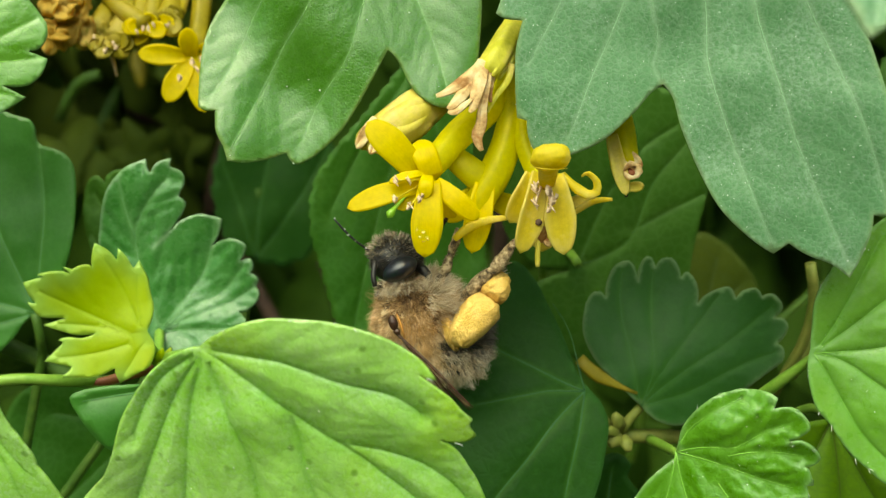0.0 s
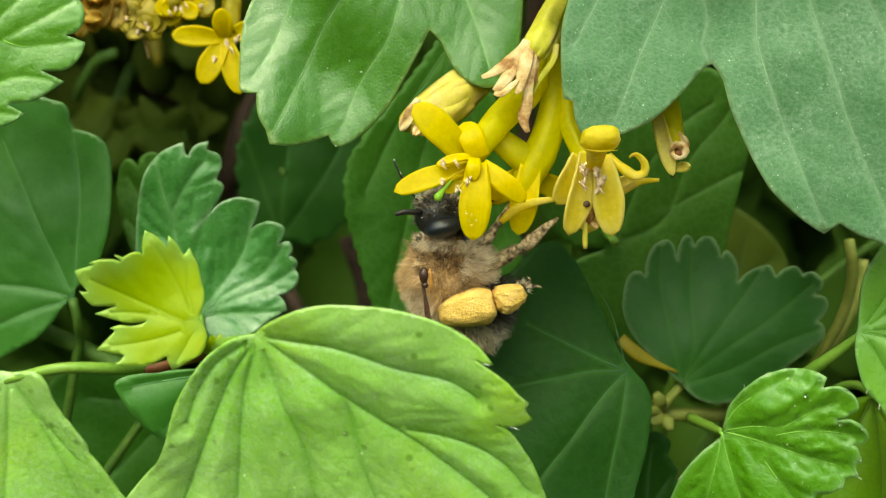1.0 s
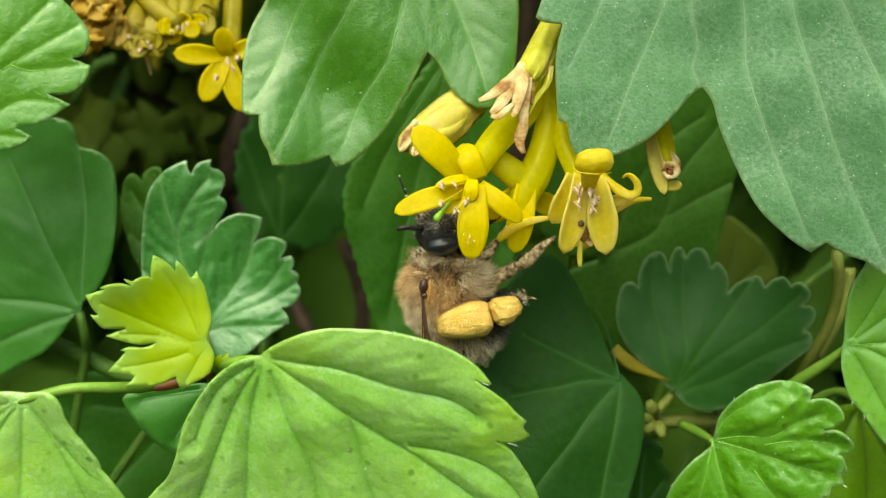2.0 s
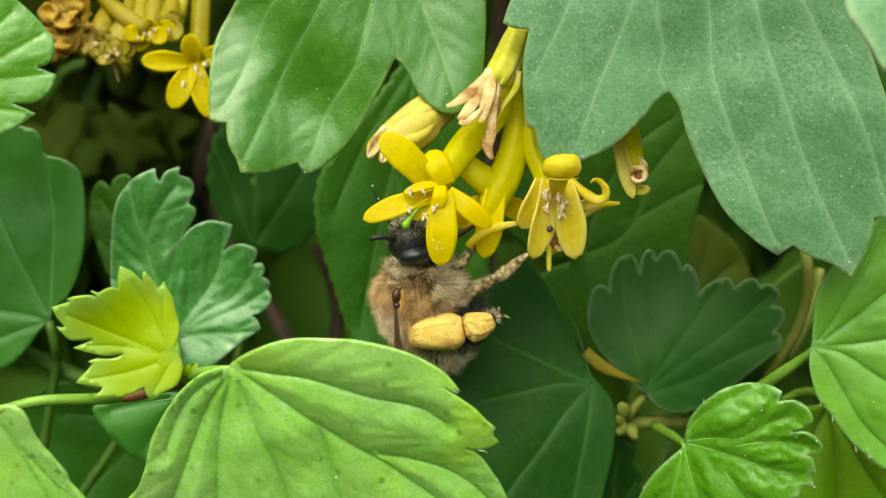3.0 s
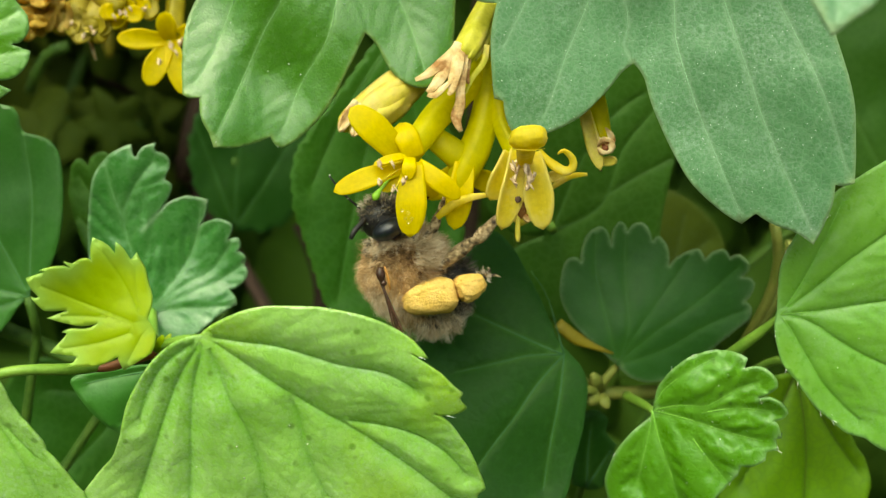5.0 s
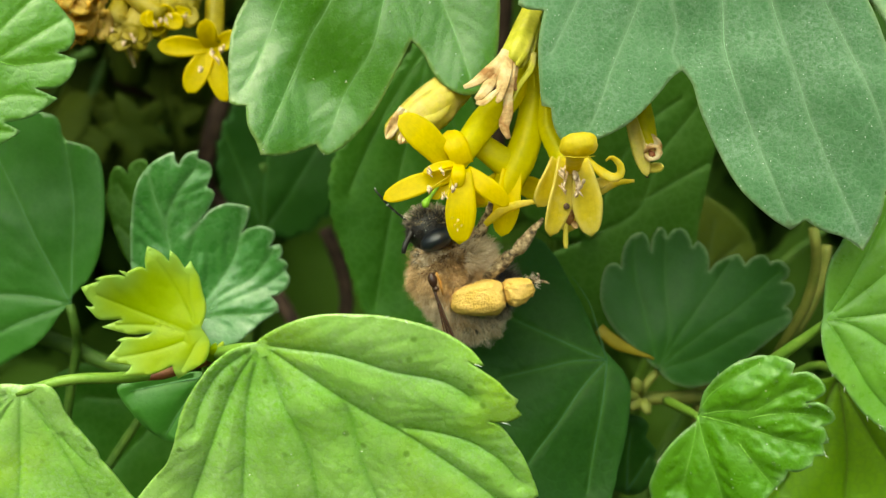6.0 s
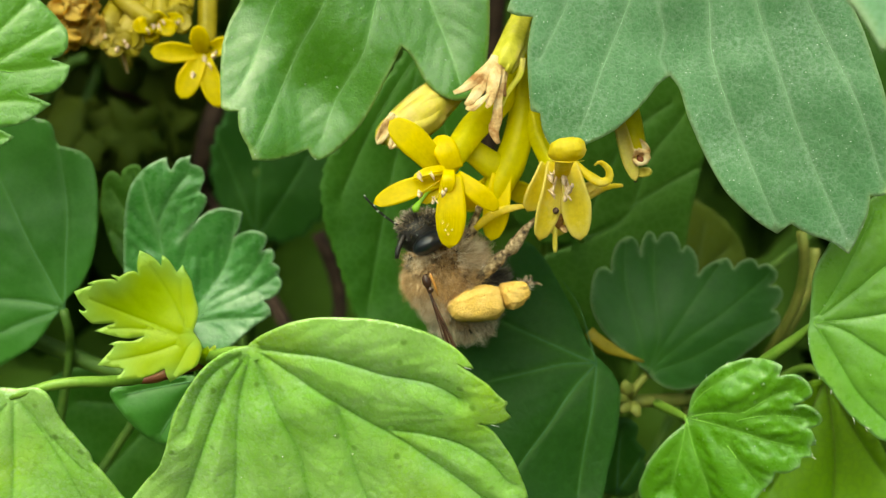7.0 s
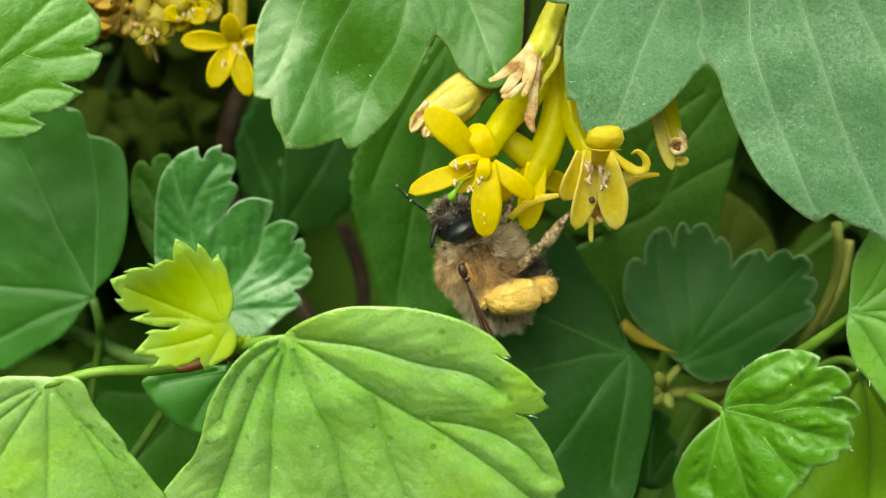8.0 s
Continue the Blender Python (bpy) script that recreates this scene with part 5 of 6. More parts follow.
for i, (b, t) in enumerate((((7.3, 79.2, 5.3), (6.4, 78.0, 4.3)), ((7.3, 79.2, 5.3), (6.5, 77.8, 3.2)), ((7.5, 79.2, 5.1), (7.4, 77.7, 4.1)), ((7.5, 79.2, 5.1), (7.8, 77.6, 3.4)), ((7.5, 79.2, 5.1), (7.6, 77.6, 2.9)))):
    tube("filament", [b, t], [0.12, 0.1], ANTHER, aged, sides=6)
    anther(aged, t, 0.34, i)
blob("ovary", (7.1, 79.3, 1.1), (0.42, 0.4, 0.62), DRIED, aged, "peach-coloured withered ovary", rough=0.2, freq=1.5, seg=18, rings=12)
tube("style", [(6.9, 79.3, 0.7), (6.8, 79.2, -0.3), (6.8, 79.2, -0.9), (6.8, 79.2, -1.3)], [0.16, 0.2, 0.2, 0.13], FADED, aged, "pale green style")
petal(aged, (7.2, 79.2, 0.8), (7.7, 79.0, 0.2), 0.45, DRIED, bow=0.1, cup=0.1, seed=41)
blob("anther", (6.8, 78.3, 1.9), (0.24, 0.2, 0.24), TWIG, aged, "dark shrivelled anther", rough=0.2)

# a withered flower on its own tube
shut = stalk("flower", [(13.0, 84.0, 11.4), (13.2, 82.4, 9.3), (13.5, 81.6, 7.2), (13.8, 81.0, 5.9)], [0.5, 0.95, 1.05, 0.95, 0.7], TUBE, spray, "withered closed yellow flower", sides=20, rib=0.05)
petal(shut, (12.4, 81.2, 8.4), (13.4, 80.4, 3.9), 1.1, FADED, bow=0.3, cup=0.3, waist=0.8, face=(-0.4, -1, 0), seed=51)
petal(shut, (13.3, 80.6, 4.5), (14.6, 80.2, 4.6), 0.7, FADED, bow=-0.2, cup=0.25, waist=0.7, seed=52)
petal(shut, (13.4, 81.0, 7.0), (14.4, 80.2, 5.8), 1.0, DRIED, bow=0.3, cup=0.4, waist=0.9, seed=53)
tube("dried_rim", [(13.2, 80.4, 5.7), (13.6, 80.0, 6.2), (14.2, 80.0, 6.0), (14.1, 80.0, 5.3), (13.5, 80.0, 5.2), (13.2, 80.2, 5.6)], [0.1, 0.26, 0.14, 0.3, 0.12, 0.24, 0.1], DRIED, shut, "curled brown rim")
blob("throat", (13.8, 80.5, 5.6), (0.4, 0.3, 0.4), RED_STEM, shut, "dark brown throat", rough=0.4, freq=2)
tube("style", [(13.4, 80.6, 5.1), (13.4, 80.5, 3.8)], [0.16, 0.12], TWIG, shut)

# a faded flower bending away
faded = stalk("flower", [(3.8, 88.5, 13.8), (1.1, 87.5, 12.9), (-1.4, 86.0, 11.5), (-3.5, 84.6, 10.1), (-5.1, 83.4, 8.9), (-6.2, 82.6, 7.8)], [0.45, 0.8, 1.15, 1.3, 1.25, 1.0, 0.5], FADED, spray, "faded half-closed yellow flower", sides=20, rib=0.05)
petal(faded, (0.1, 86.0, 12.6), (-6.5, 82.3, 7.8), 2.0, FADED, bow=0.45, cup=-0.6, waist=0.8, face=(-0.3, -0.9, 0.35), seed=61, ruffle=0.6)
petal(faded, (-0.1, 85.8, 11.7), (-5.7, 82.2, 7.4), 2.9, FADED, bow=0.6, cup=-0.7, waist=0.7, face=(0.1, -0.95, 0), seed=62, ruffle=0.5)
petal(faded, (-0.5, 85.4, 10.8), (-4.5, 82.6, 7.6), 1.8, FADED, bow=0.45, cup=-0.6, waist=0.8, face=(0.3, -0.9, -0.3), seed=63, ruffle=0.3)
petal(faded, (-5.0, 82.6, 9.8), (-6.4, 81.8, 7.5), 0.9, DRIED, bow=0.2, cup=0.2, waist=0.8, seed=64, ruffle=0.3)
petal(faded, (-4.8, 82.2, 8.3), (-5.4, 81.9, 7.1), 0.7, DRIED, bow=0.1, cup=0.2, waist=0.8, seed=65, ruffle=0.3)

# a dried flower in front of the stalks
STRAW = soft_material("straw_tube", (0.62, 0.60, 0.03), (0.78, 0.74, 0.10), 0.5, 500, 0.4, third=(0.80, 0.70, 0.24), streaks=True)
dry = stalk("flower", [(6.1, 85.6, 18.6), (5.5, 84.6, 17.3), (4.8, 83.2, 15.9), (4.2, 82.2, 14.6), (3.6, 81.3, 13.5), (3.2, 80.8, 12.7)], [0.7, 0.78, 0.85, 0.95, 1.0, 0.75], STRAW, spray, "dried-up flower with a straw tube and brown shrivelled petals", sides=24, rib=0.09)
for path, wide, lab in (
        (((2.9, 80.6, 13.8), (2.4, 80.1, 12.9), (1.2, 79.7, 11.9), (0.3, 79.4, 11.3), (-0.5, 79.3, 11.0)), (0.3, 0.42, 0.42, 0.34, 0.14), "pale straw petal strip standing out"),
        (((2.6, 80.2, 12.7), (1.9, 79.7, 11.7), (1.1, 79.3, 10.7), (0.4, 79.1, 10.0)), (0.3, 0.36, 0.4, 0.2), "brown petal strip"),
        (((0.4, 79.1, 9.9), (0.9, 78.9, 9.8), (1.5, 78.9, 10.3), (2.1, 79.1, 10.8)), (0.16, 0.24, 0.24, 0.12), "petal tip rolled back"),
        (((3.0, 80.3, 13.2), (2.7, 79.7, 12.0), (2.4, 79.3, 11.0), (2.2, 79.1, 10.2), (1.9, 78.9, 9.8)), (0.34, 0.46, 0.46, 0.34, 0.12), "pale peach petal strip"),
        (((3.3, 80.4, 12.9), (3.1, 80.0, 11.6), (2.9, 79.8, 10.2), (2.8, 79.7, 9.0), (2.5, 79.7, 8.1), (2.8, 79.5, 7.1)), (0.32, 0.34, 0.3, 0.36, 0.42, 0.16), "long limp petal hanging down"),
        (((3.6, 80.7, 12.8), (3.4, 80.5, 11.6), (3.5, 80.3, 10.7)), (0.26, 0.26, 0.1), "short petal strip"),
        (((5.1, 81.6, 13.7), (4.8, 81.2, 12.4), (3.9, 80.9, 11.2), (3.3, 80.6, 10.0)), (0.22, 0.22, 0.18, 0.08), "thin greenish petal strip")):
    tube("petal", path, wide, DRIED if "greenish" not in lab else STRAW, dry, lab, sides=16, step=0.3, flat=0.38, rib=0.22)
for i, (a, b, c) in enumerate((((5.4, 83.8, 17.0), (3.9, 81.0, 14.5), (2.9, 80.2, 12.9)), ((5.6, 83.8, 16.7), (4.4, 81.2, 14.2), (3.6, 80.2, 12.6)), ((6.1, 84.4, 16.3), (5.1, 82.2, 14.2), (4.1, 81.2, 12.5)))):
    tube("sepal", [a, b, c], [0.12, 0.28, 0.3, 0.12], STRAW, dry, flat=0.6)

# the second spray, deeper in the bush
far_spray = thing("flower_spray", "second spray of yellow flowers with brown withered ones, in shade", "flower", mm_pose(-28, 100, 24))
stalk("rachis", [(-28.7, 102.0, 27.4), (-26.9, 98.0, 23.1), (-27.0, 97.0, 20.4)], [0.6, 0.5, 0.4], DIMMED, far_spray)
far_star = stalk("flower", [(-21.5, 99.0, 25.6), (-21.3, 97.5, 21.9), (-21.3, 96.0, 18.7), (-21.4, 94.6, 16.5)], [0.7, 0.85, 0.85, 1.0], DIMMED, far_spray, "small yellow star-shaped flower", sides=20, rib=0.05)
for i, (t, w) in enumerate((((-25.9, 93.6, 16.6), 1.8), ((-21.6, 93.0, 18.7), 1.7), ((-23.5, 93.6, 12.5), 2.1), ((-20.2, 93.6, 11.6), 1.9), ((-18.5, 94.2, 17.4), 1.6))):
    petal(far_star, (-21.5, 94.4, 16.4), t, w, PETAL, bow=0.5, cup=0.35, waist=0.5, seed=81 + i)
for i, a in enumerate(((-21.2, 92.8, 15.7), (-20.7, 92.8, 15.1), (-22.2, 92.8, 14.4), (-20.3, 92.8, 16.0))):
    anther(far_star, a, 0.3, i)
for k, (b, mid, t, lab) in enumerate((((-30.1, 97.0, 22.9), (-28.0, 96.0, 21.0), (-25.6, 95.0, 19.2), "narrow yellow flower tube"), ((-25.4, 98.0, 24.0), (-25.2, 96.5, 21.8), (-25.2, 95.4, 19.6), "yellow flower tube"),
                                      ((-27.2, 97.0, 20.9), (-27.8, 96.0, 19.0), (-28.5, 95.6, 17.7), "greenish yellow tube"))):
    fl = stalk("flower", [b, mid, t], [0.6, 0.8, 0.95], DIMMED, far_spray, lab)
    for j in range(4):
        rnd = random.Random(90 + 10 * k + j)
        e = Vector(t) + Vector((rnd.uniform(-2.2, 2.2), rnd.uniform(-1.2, 0.3), rnd.uniform(-2.4, 0.6)))
        petal(fl, t, e, 1.5, PETAL if k < 2 else DIMMED, bow=0.3, cup=0.3, waist=0.5, seed=95 + 10 * k + j)
    anther(fl, Vector(t) + Vector((0.4, -1, -0.4)), 0.24, k)
    anther(fl, Vector(t) + Vector((-0.5, -1, -0.7)), 0.24, k + 1)
side = stalk("flower", [(-22.9, 98.0, 23.0), (-23.4, 96.5, 20.7), (-24.4, 95.4, 19.5)], [0.5, 0.7, 0.9, 0.5], PALE_PETAL, far_spray, "closed pale yellow flower")
wad = stalk("flower", [(-32.0, 97.0, 24.9), (-31.9, 96.0, 22.8), (-32.0, 95.4, 20.3)], [0.6, 1.1, 1.4, 1.0], WAD, far_spray, "tan withered flower with crumpled petals")
for j in range(14):
    rnd = random.Random(200 + j)
    c = Vector((-31.5, 94.6, 20.4)) + Vector((rnd.uniform(-1.8, 1.8), rnd.uniform(-0.8, 0.6), rnd.uniform(-1.6, 2.0)))
    e = c + Vector((rnd.uniform(-1.6, 1.6), rnd.uniform(-0.7, 0.5), rnd.uniform(-1.9, 0.4)))
    petal(wad, c, e, rnd.uniform(1.8, 2.9), WAD, bow=0.4, cup=0.4, waist=0.7, ruffle=0.8, twist=rnd.uniform(-1, 1), seed=220 + j)
for k, (b, t, mt, lab) in enumerate((((-29.6, 98.0, 22.0), (-30.2, 95.6, 18.8), DIMMED, "faded greenish yellow flower"), ((-27.6, 98.0, 22.4), (-28.6, 95.8, 18.2), DIMMED, "faded yellow flower"),
                                     ((-26.6, 97.6, 22.6), (-26.6, 95.8, 18.9), DIMMED, "greenish yellow flower"), ((-23.8, 97.6, 22.8), (-24.0, 95.6, 19.8), DIMMED, "half-open pale yellow flower"), ((-33.4, 98.0, 22.0), (-33.2, 95.8, 18.6), WAD, "brown crumpled flower"))):
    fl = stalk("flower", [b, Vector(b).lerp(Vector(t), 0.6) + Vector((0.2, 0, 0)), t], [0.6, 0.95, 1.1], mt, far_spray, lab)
    for j in range(5):
        rnd = random.Random(300 + 10 * k + j)
        e = Vector(t) + Vector((rnd.uniform(-1.7, 1.7), rnd.uniform(-1.2, 0.2), rnd.uniform(-1.8, 0.8)))
        petal(fl, Vector(t) + Vector((0, 0, 0.4)), e, rnd.uniform(1.3, 2.0), mt, bow=0.35, cup=0.4, waist=0.6, ruffle=0.6, seed=310 + 10 * k + j)
    anther(fl, Vector(t) + Vector((0.3, -1.1, -0.6)), 0.22, k + 5)
stalk("dead_stalk", [(-29.6, 97.0, 18.5), (-29.0, 97.0, 16.5), (-28.7, 97.0, 15.2)], [0.25, 0.2, 0.12], DRIED, far_spray, "thin dead brown stalk")

# bare twigs in the shade
branch = thing("bare_twigs", "dark bare currant twigs in the shade", "twig", mm_pose(-26, 150, 6))
stalk("twig", [(-46.8, 165.6, 29.5), (-43.4, 168.2, 22.0), (-39.2, 170.9, 14.4), (-35.3, 173.6, 4.6), (-5, 140, -60), (-8, 180, -600)], [0.93, 1.2, 1.6, 1.7, 2.4, 5.3], TWIG, branch, step=3)
stalk("twig", [(-26.1, 165.6, 26.0), (-31.1, 164.2, 17.8), (-32.5, 164.2, 14.4), (-34.0, 165.6, 10.2), (-35.5, 168.2, 5.3)], [1.1, 1.3, 1.5, 1.5, 1.3], TWIG, branch, step=3)
stalk("twig", [(-54.5, 168.2, 24.9), (-48.6, 168.2, 21.4), (-41.4, 168.2, 18.6)], [0.67, 0.8, 0.93], TWIG, branch, step=3)
stalk("stem", [(-40.8, 157.6, 15.8), (-39.4, 156.3, 12.4), (-38.6, 156.3, 9.3)], [0.67, 0.93, 0.67], SHADE_STEM, branch, "yellowish soft stem", step=3)
stalk("shed_petal", [(-41.0, 156.3, 16.3), (-40.0, 156.3, 13.6), (-39.2, 156.3, 10.2)], [0.4, 1.1, 0.93, 0.4], OCHRE, branch, "yellowed withered petal caught on the twig", flat=0.5, step=2)
stalk("withered_flower", [(-41.4, 148.3, 26.4), (-40.5, 147.0, 23.7), (-40.2, 147.0, 21.4)], [0.5, 1.1, 0.9, 0.4], OCHRE, branch, "dark brown withered flower")
stalk("stem", [(-47.8, 162.9, 24.1), (-50.6, 162.9, 17.6), (-51.8, 160.3, 10.0)], [0.8, 0.93, 0.8], SHADE_STEM, branch, step=3)
stalk("stem", [(-44.2, 141.6, 22.4), (-47.6, 143.0, 21.2), (-50.7, 145.6, 17.1)], [0.67, 0.67, 0.67], SHADE_STEM, branch, step=3)
stalk("twig", [(-15.3, 140.0, -1.3), (-13.4, 140.0, -6.5), (-12.8, 140.0, -10.9), (-13.4, 140.0, -16.7), (-6.0, 150.0, -60.0), (-8.0, 180.0, -600.0)], [0.9, 1.2, 1.3, 1.2, 2.0, 4.0], TWIG, branch, step=4)

# ---------------------------------------------------------------- the bee


def fur_material(name, a, b, c):
    m, n, l, p = mat_base(name)
    geo, tuft = n.new("ShaderNodeNewGeometry"), n.new("ShaderNodeAttribute")
    tuft.attribute_name = "tuft"
    tc = n.new("ShaderNodeTexCoord")
    one = ramp(n, l, geo.outputs["Random Per Island"], [(0.1, a), (0.5, b), (0.9, c)])
    many = ramp(n, l, noise_tex(n, l, tc.outputs["Object"], 800, 3), [(0.32, a), (0.52, b), (0.7, c)])
    own = ramp(n, l, tuft.outputs["Fac"], [(0.15, a), (0.55, b), (0.9, c)])
    l.new(mixed(n, l, mixed(n, l, one, many, 0.45), own, 0.5), p.inputs["Base Color"])
    p.inputs["Roughness"].default_value, p.inputs["Specular IOR Level"].default_value = 0.75, 0.2
    return m


TAN_FUR = fur_material("tan_fur", (0.20, 0.09, 0.03), (0.70, 0.44, 0.18), (0.95, 0.80, 0.54))
RUST_FUR = fur_material("rust_fur", (0.40, 0.19, 0.05), (0.74, 0.45, 0.16), (0.92, 0.68, 0.36))
GREY_FUR = fur_material("grey_fur", (0.02, 0.017, 0.014), (0.11, 0.092, 0.075), (0.36, 0.31, 0.25))
PALE_FUR = fur_material("pale_fur", (0.13, 0.085, 0.05), (0.48, 0.38, 0.26), (0.82, 0.74, 0.60))
ASH_FUR = fur_material("ash_fur", (0.34, 0.22, 0.11), (0.80, 0.64, 0.42), (0.97, 0.90, 0.74))
SKIN = soft_material("brown_skin", (0.035, 0.02, 0.012), (0.09, 0.055, 0.03), 0.6, 1200)
SHELL = soft_material("black_shell", (0.012, 0.010, 0.010), (0.03, 0.026, 0.024), 0.35, 1500)
BROWN_SHELL = soft_material("brown_shell", (0.03, 0.014, 0.009), (0.085, 0.036, 0.02), 0.22, 1500)
EYE = soft_material("eye", (0.006, 0.007, 0.012), (0.014, 0.016, 0.026), 0.3, 4000, bump=0.000004, spec=0.8)
POLLEN = soft_material("packed_pollen", (0.72, 0.445, 0.09), (0.86, 0.58, 0.19), 0.95, 900, bump=0.0005, spec=0.1)
DUSTY = soft_material("dusty_leg", (0.05, 0.032, 0.018), (0.30, 0.21, 0.11), 0.7, 2300, third=(0.66, 0.52, 0.32), bump=0.0002, spread=0.13)
HINGE = soft_material("orange_hinge", (0.42, 0.18, 0.03), (0.60, 0.30, 0.07), 0.5, 1500)
WING = soft_material("brown_wing", (0.07, 0.035, 0.018), (0.20, 0.12, 0.06), 0.15, 700)
WING.node_tree.nodes["Principled BSDF"].inputs["Alpha"].default_value = 0.4


def fur(parent, centre, radii, turn, count, length, material, keep, droop=(0, 0, -0.3), thin=0.017, seed=0, name="fur", clump=14, tuft=0.6):
    """Hairs on an oval body: thin bent blades that lean together in tufts; keep tells, from its direction, whether a tuft grows there."""
    rnd = random.Random(seed)
    r = Euler([radians(a) for a in turn]).to_matrix()
    c, dr = Vector(centre), Vector(droop)
    verts, faces, tufts = [], [], []

    def wild(k):
        return Vector((rnd.gauss(0, k), rnd.gauss(0, k), rnd.gauss(0, k)))

    def hair(n, lean):
        root = c + r @ Vector([a * b * 0.97 for a, b in zip(n, radii)])
        out = (r @ Vector([a / b for a, b in zip(n, radii)])).normalized()
        way = (out + dr * lean + wild(0.07)).normalized()
        return root, out, way

    while count > 0:
        n0 = wild(1).normalized()
        if not keep(n0):
            continue
        shade, lean, full = rnd.random(), rnd.uniform(0.4, 1.4), length * rnd.uniform(0.7, 1.25)
        root, out, way = hair(n0, lean)
        meet = root + (out * 0.4 + way * 0.6 + wild(0.15)) * full
        for _ in range(clump):
            count -= 1
            root, out, way = hair((n0 + wild(0.13)).normalized(), lean)
            ln = full * rnd.uniform(0.65, 1.15)
            side = way.orthogonal().normalized() * thin
            side.rotate(Matrix.Rotation(rnd.uniform(0, 6.28), 3, way))
            mid = root + out.lerp(way, 0.5) * ln * 0.5
            end = (root + (out * 0.4 + way * 0.6) * ln).lerp(meet, tuft * rnd.uniform(0.4, 1.0))
            k = len(verts)
            verts += [(root - side) * MM, (root + side) * MM, (mid - side * 0.8) * MM, (mid + side * 0.8) * MM, end * MM]
            faces += [(k, k + 1, k + 3, k + 2), (k + 2, k + 3, k + 4)]
            tufts += [shade] * 5
    ob = mesh_object(name, verts, faces, material, parent)
    ob.data.attributes.new("tuft", "FLOAT", "POINT").data.foreach_set("value", tufts)
    return ob


BEE_REST = (-4.86, 83.00, -3.16)
# seconds, place (mm) and lean (degrees) of the bee, then of its parts in the bee's own space
BEE_ROWS = [
    (0, -3.7, 83, -5.49, -15.31),
    (0.2, -3.78, 83, -5.02, -8.41),
    (0.5, -3.97, 83, -4.83, -9.65),
    (0.6, -4.67, 83, -4.63, -9.32),
    (0.8, -4.95, 83, -2.97, -2.36),
    (1, -4.94, 83, -3.25, 1.49),
    (1.2, -5.04, 83, -2.81, 3.77),
    (2.3, -4.91, 83, -2.63, 6.86),
    (2.5, -4.91, 83, -2.48, 8.02),
    (3, -4.72, 83, -2.93, 6.6),
    (3.5, -4.86, 83, -3.16, -0),
    (4, -4.91, 83, -3.36, -1.4),
    (4.5, -4.79, 83, -3.09, -3.52),
    (4.7, -4.33, 83, -3.52, -7.95),
    (5.8, -3.34, 83, -3.62, -10.15),
    (6, -3.46, 83, -3.49, -11.56),
    (6.5, -3.24, 83, -3.46, -14.81),
    (7, -3.17, 83, -3.32, -14.7),
    (7.5, -3.2, 83, -3.41, -15.76),
    (8, -3.06, 83, -3.32, -16.75),
]
HEAD_ROWS = [
    (0, 0.24, 0.65, 0),
    (0.5, 0.18, 0.49, 0),
    (0.6, 0.14, 0.38, 0),
    (0.2, 0.23, 0.61, 0),
    (0.8, 0.11, 0.28, 0),
    (1, 0.2, 0.54, 0),
    (1.2, 0.13, 0.35, 0),
    (2.3, 0.04, 0.11, 0),
    (2.5, 0.03, 0.08, 0),
    (3, 0.03, 0.08, 0),
    (3.5, 0, 0, 0),
    (4, 0.04, 0.12, 0),
    (4.5, 0.04, 0.11, 0),
    (4.7, 0.1, 0.26, 0),
    (5.8, -0.04, -0.1, 0),
    (6, -0.06, -0.15, 0),
    (6.5, -0.09, -0.24, 0),
    (7, -0.1, -0.27, 0),
    (7.5, -0.07, -0.2, 0),
    (8, -0.06, -0.17, 0),
]
HIND_PIVOT = (3.32, -1.40, -2.67)
HIND_ROWS = [
    (0, 2.22, 1.12, -30.84, 16.85),
    (0.1, 1.99, 1.11, -27.35, 0),
    (0.2, 2.36, 1.14, -24.8, 0),
    (0.3, 2.77, 1.52, -31.51, 0),
    (0.4, 2.46, 0.14, -13.48, 0),
    (0.5, 1.65, 0.17, -15.85, 0),
    (0.6, 2.9, 2.52, -42.39, 42.3),
    (0.7, -0.38, -0.4, 13.9, 0),
    (0.8, 1.12, 0.16, -11.91, 18.66),
    (1, -0.01, 0.29, -8.19, 0),
    (2.5, 0.15, 0.16, -14.46, 0),
    (3.5, 0, 0, 0, 0),
    (4.5, 0.29, -0.02, 0.27, 0),
    (4.7, 0.08, 0.11, 1.99, 0),
    (5.8, 0.07, 0.26, 5.72, 12.08),
    (6, -0.17, 0.4, 10.63, 0),
    (6.5, -0.27, -0.12, 9.71, 9.6),
    (7, -0.17, -0.2, 10.56, 8.53),
    (7.1, -0.32, -0.06, 8.86, 0),
    (7.2, -0.89, -0.39, 29.47, 21.13),
    (7.3, -0.84, -0.02, 33.77, 39.88),
    (7.4, 0.85, -0.79, 1.45, 51.9),
    (7.5, 0.85, -0.74, -7.68, 46.87),
    (7.6, -0.03, -0.58, 8.39, 27.86),
    (7.8, -0.5, -0.44, 16.48, 35.43),
    (8, -0.46, -0.56, 14.68, 35.14),
]
MID_PIVOT = (7.45, -1.40, 1.76)
MID_ROWS = [
    (0, 0.34, 0.11, 2.13),
    (0.5, 0, 0.21, 0.79),
    (0.8, -0.39, -0.09, 1.69),
    (1, -0.47, 0.49, -2.28),
    (2.5, -0.45, 0.34, -6.57),
    (3.5, 0, 0, 0),
    (4.5, -0.11, -0.51, 1.97),
    (4.7, -0.07, -0.51, 4.91),
    (5.8, -0.7, -0.84, -0.29),
    (6, -0.94, -1.18, 1.27),
    (7.5, -0.95, -1.51, 4.28),
    (8, -1.06, -1.84, 6.07),
]

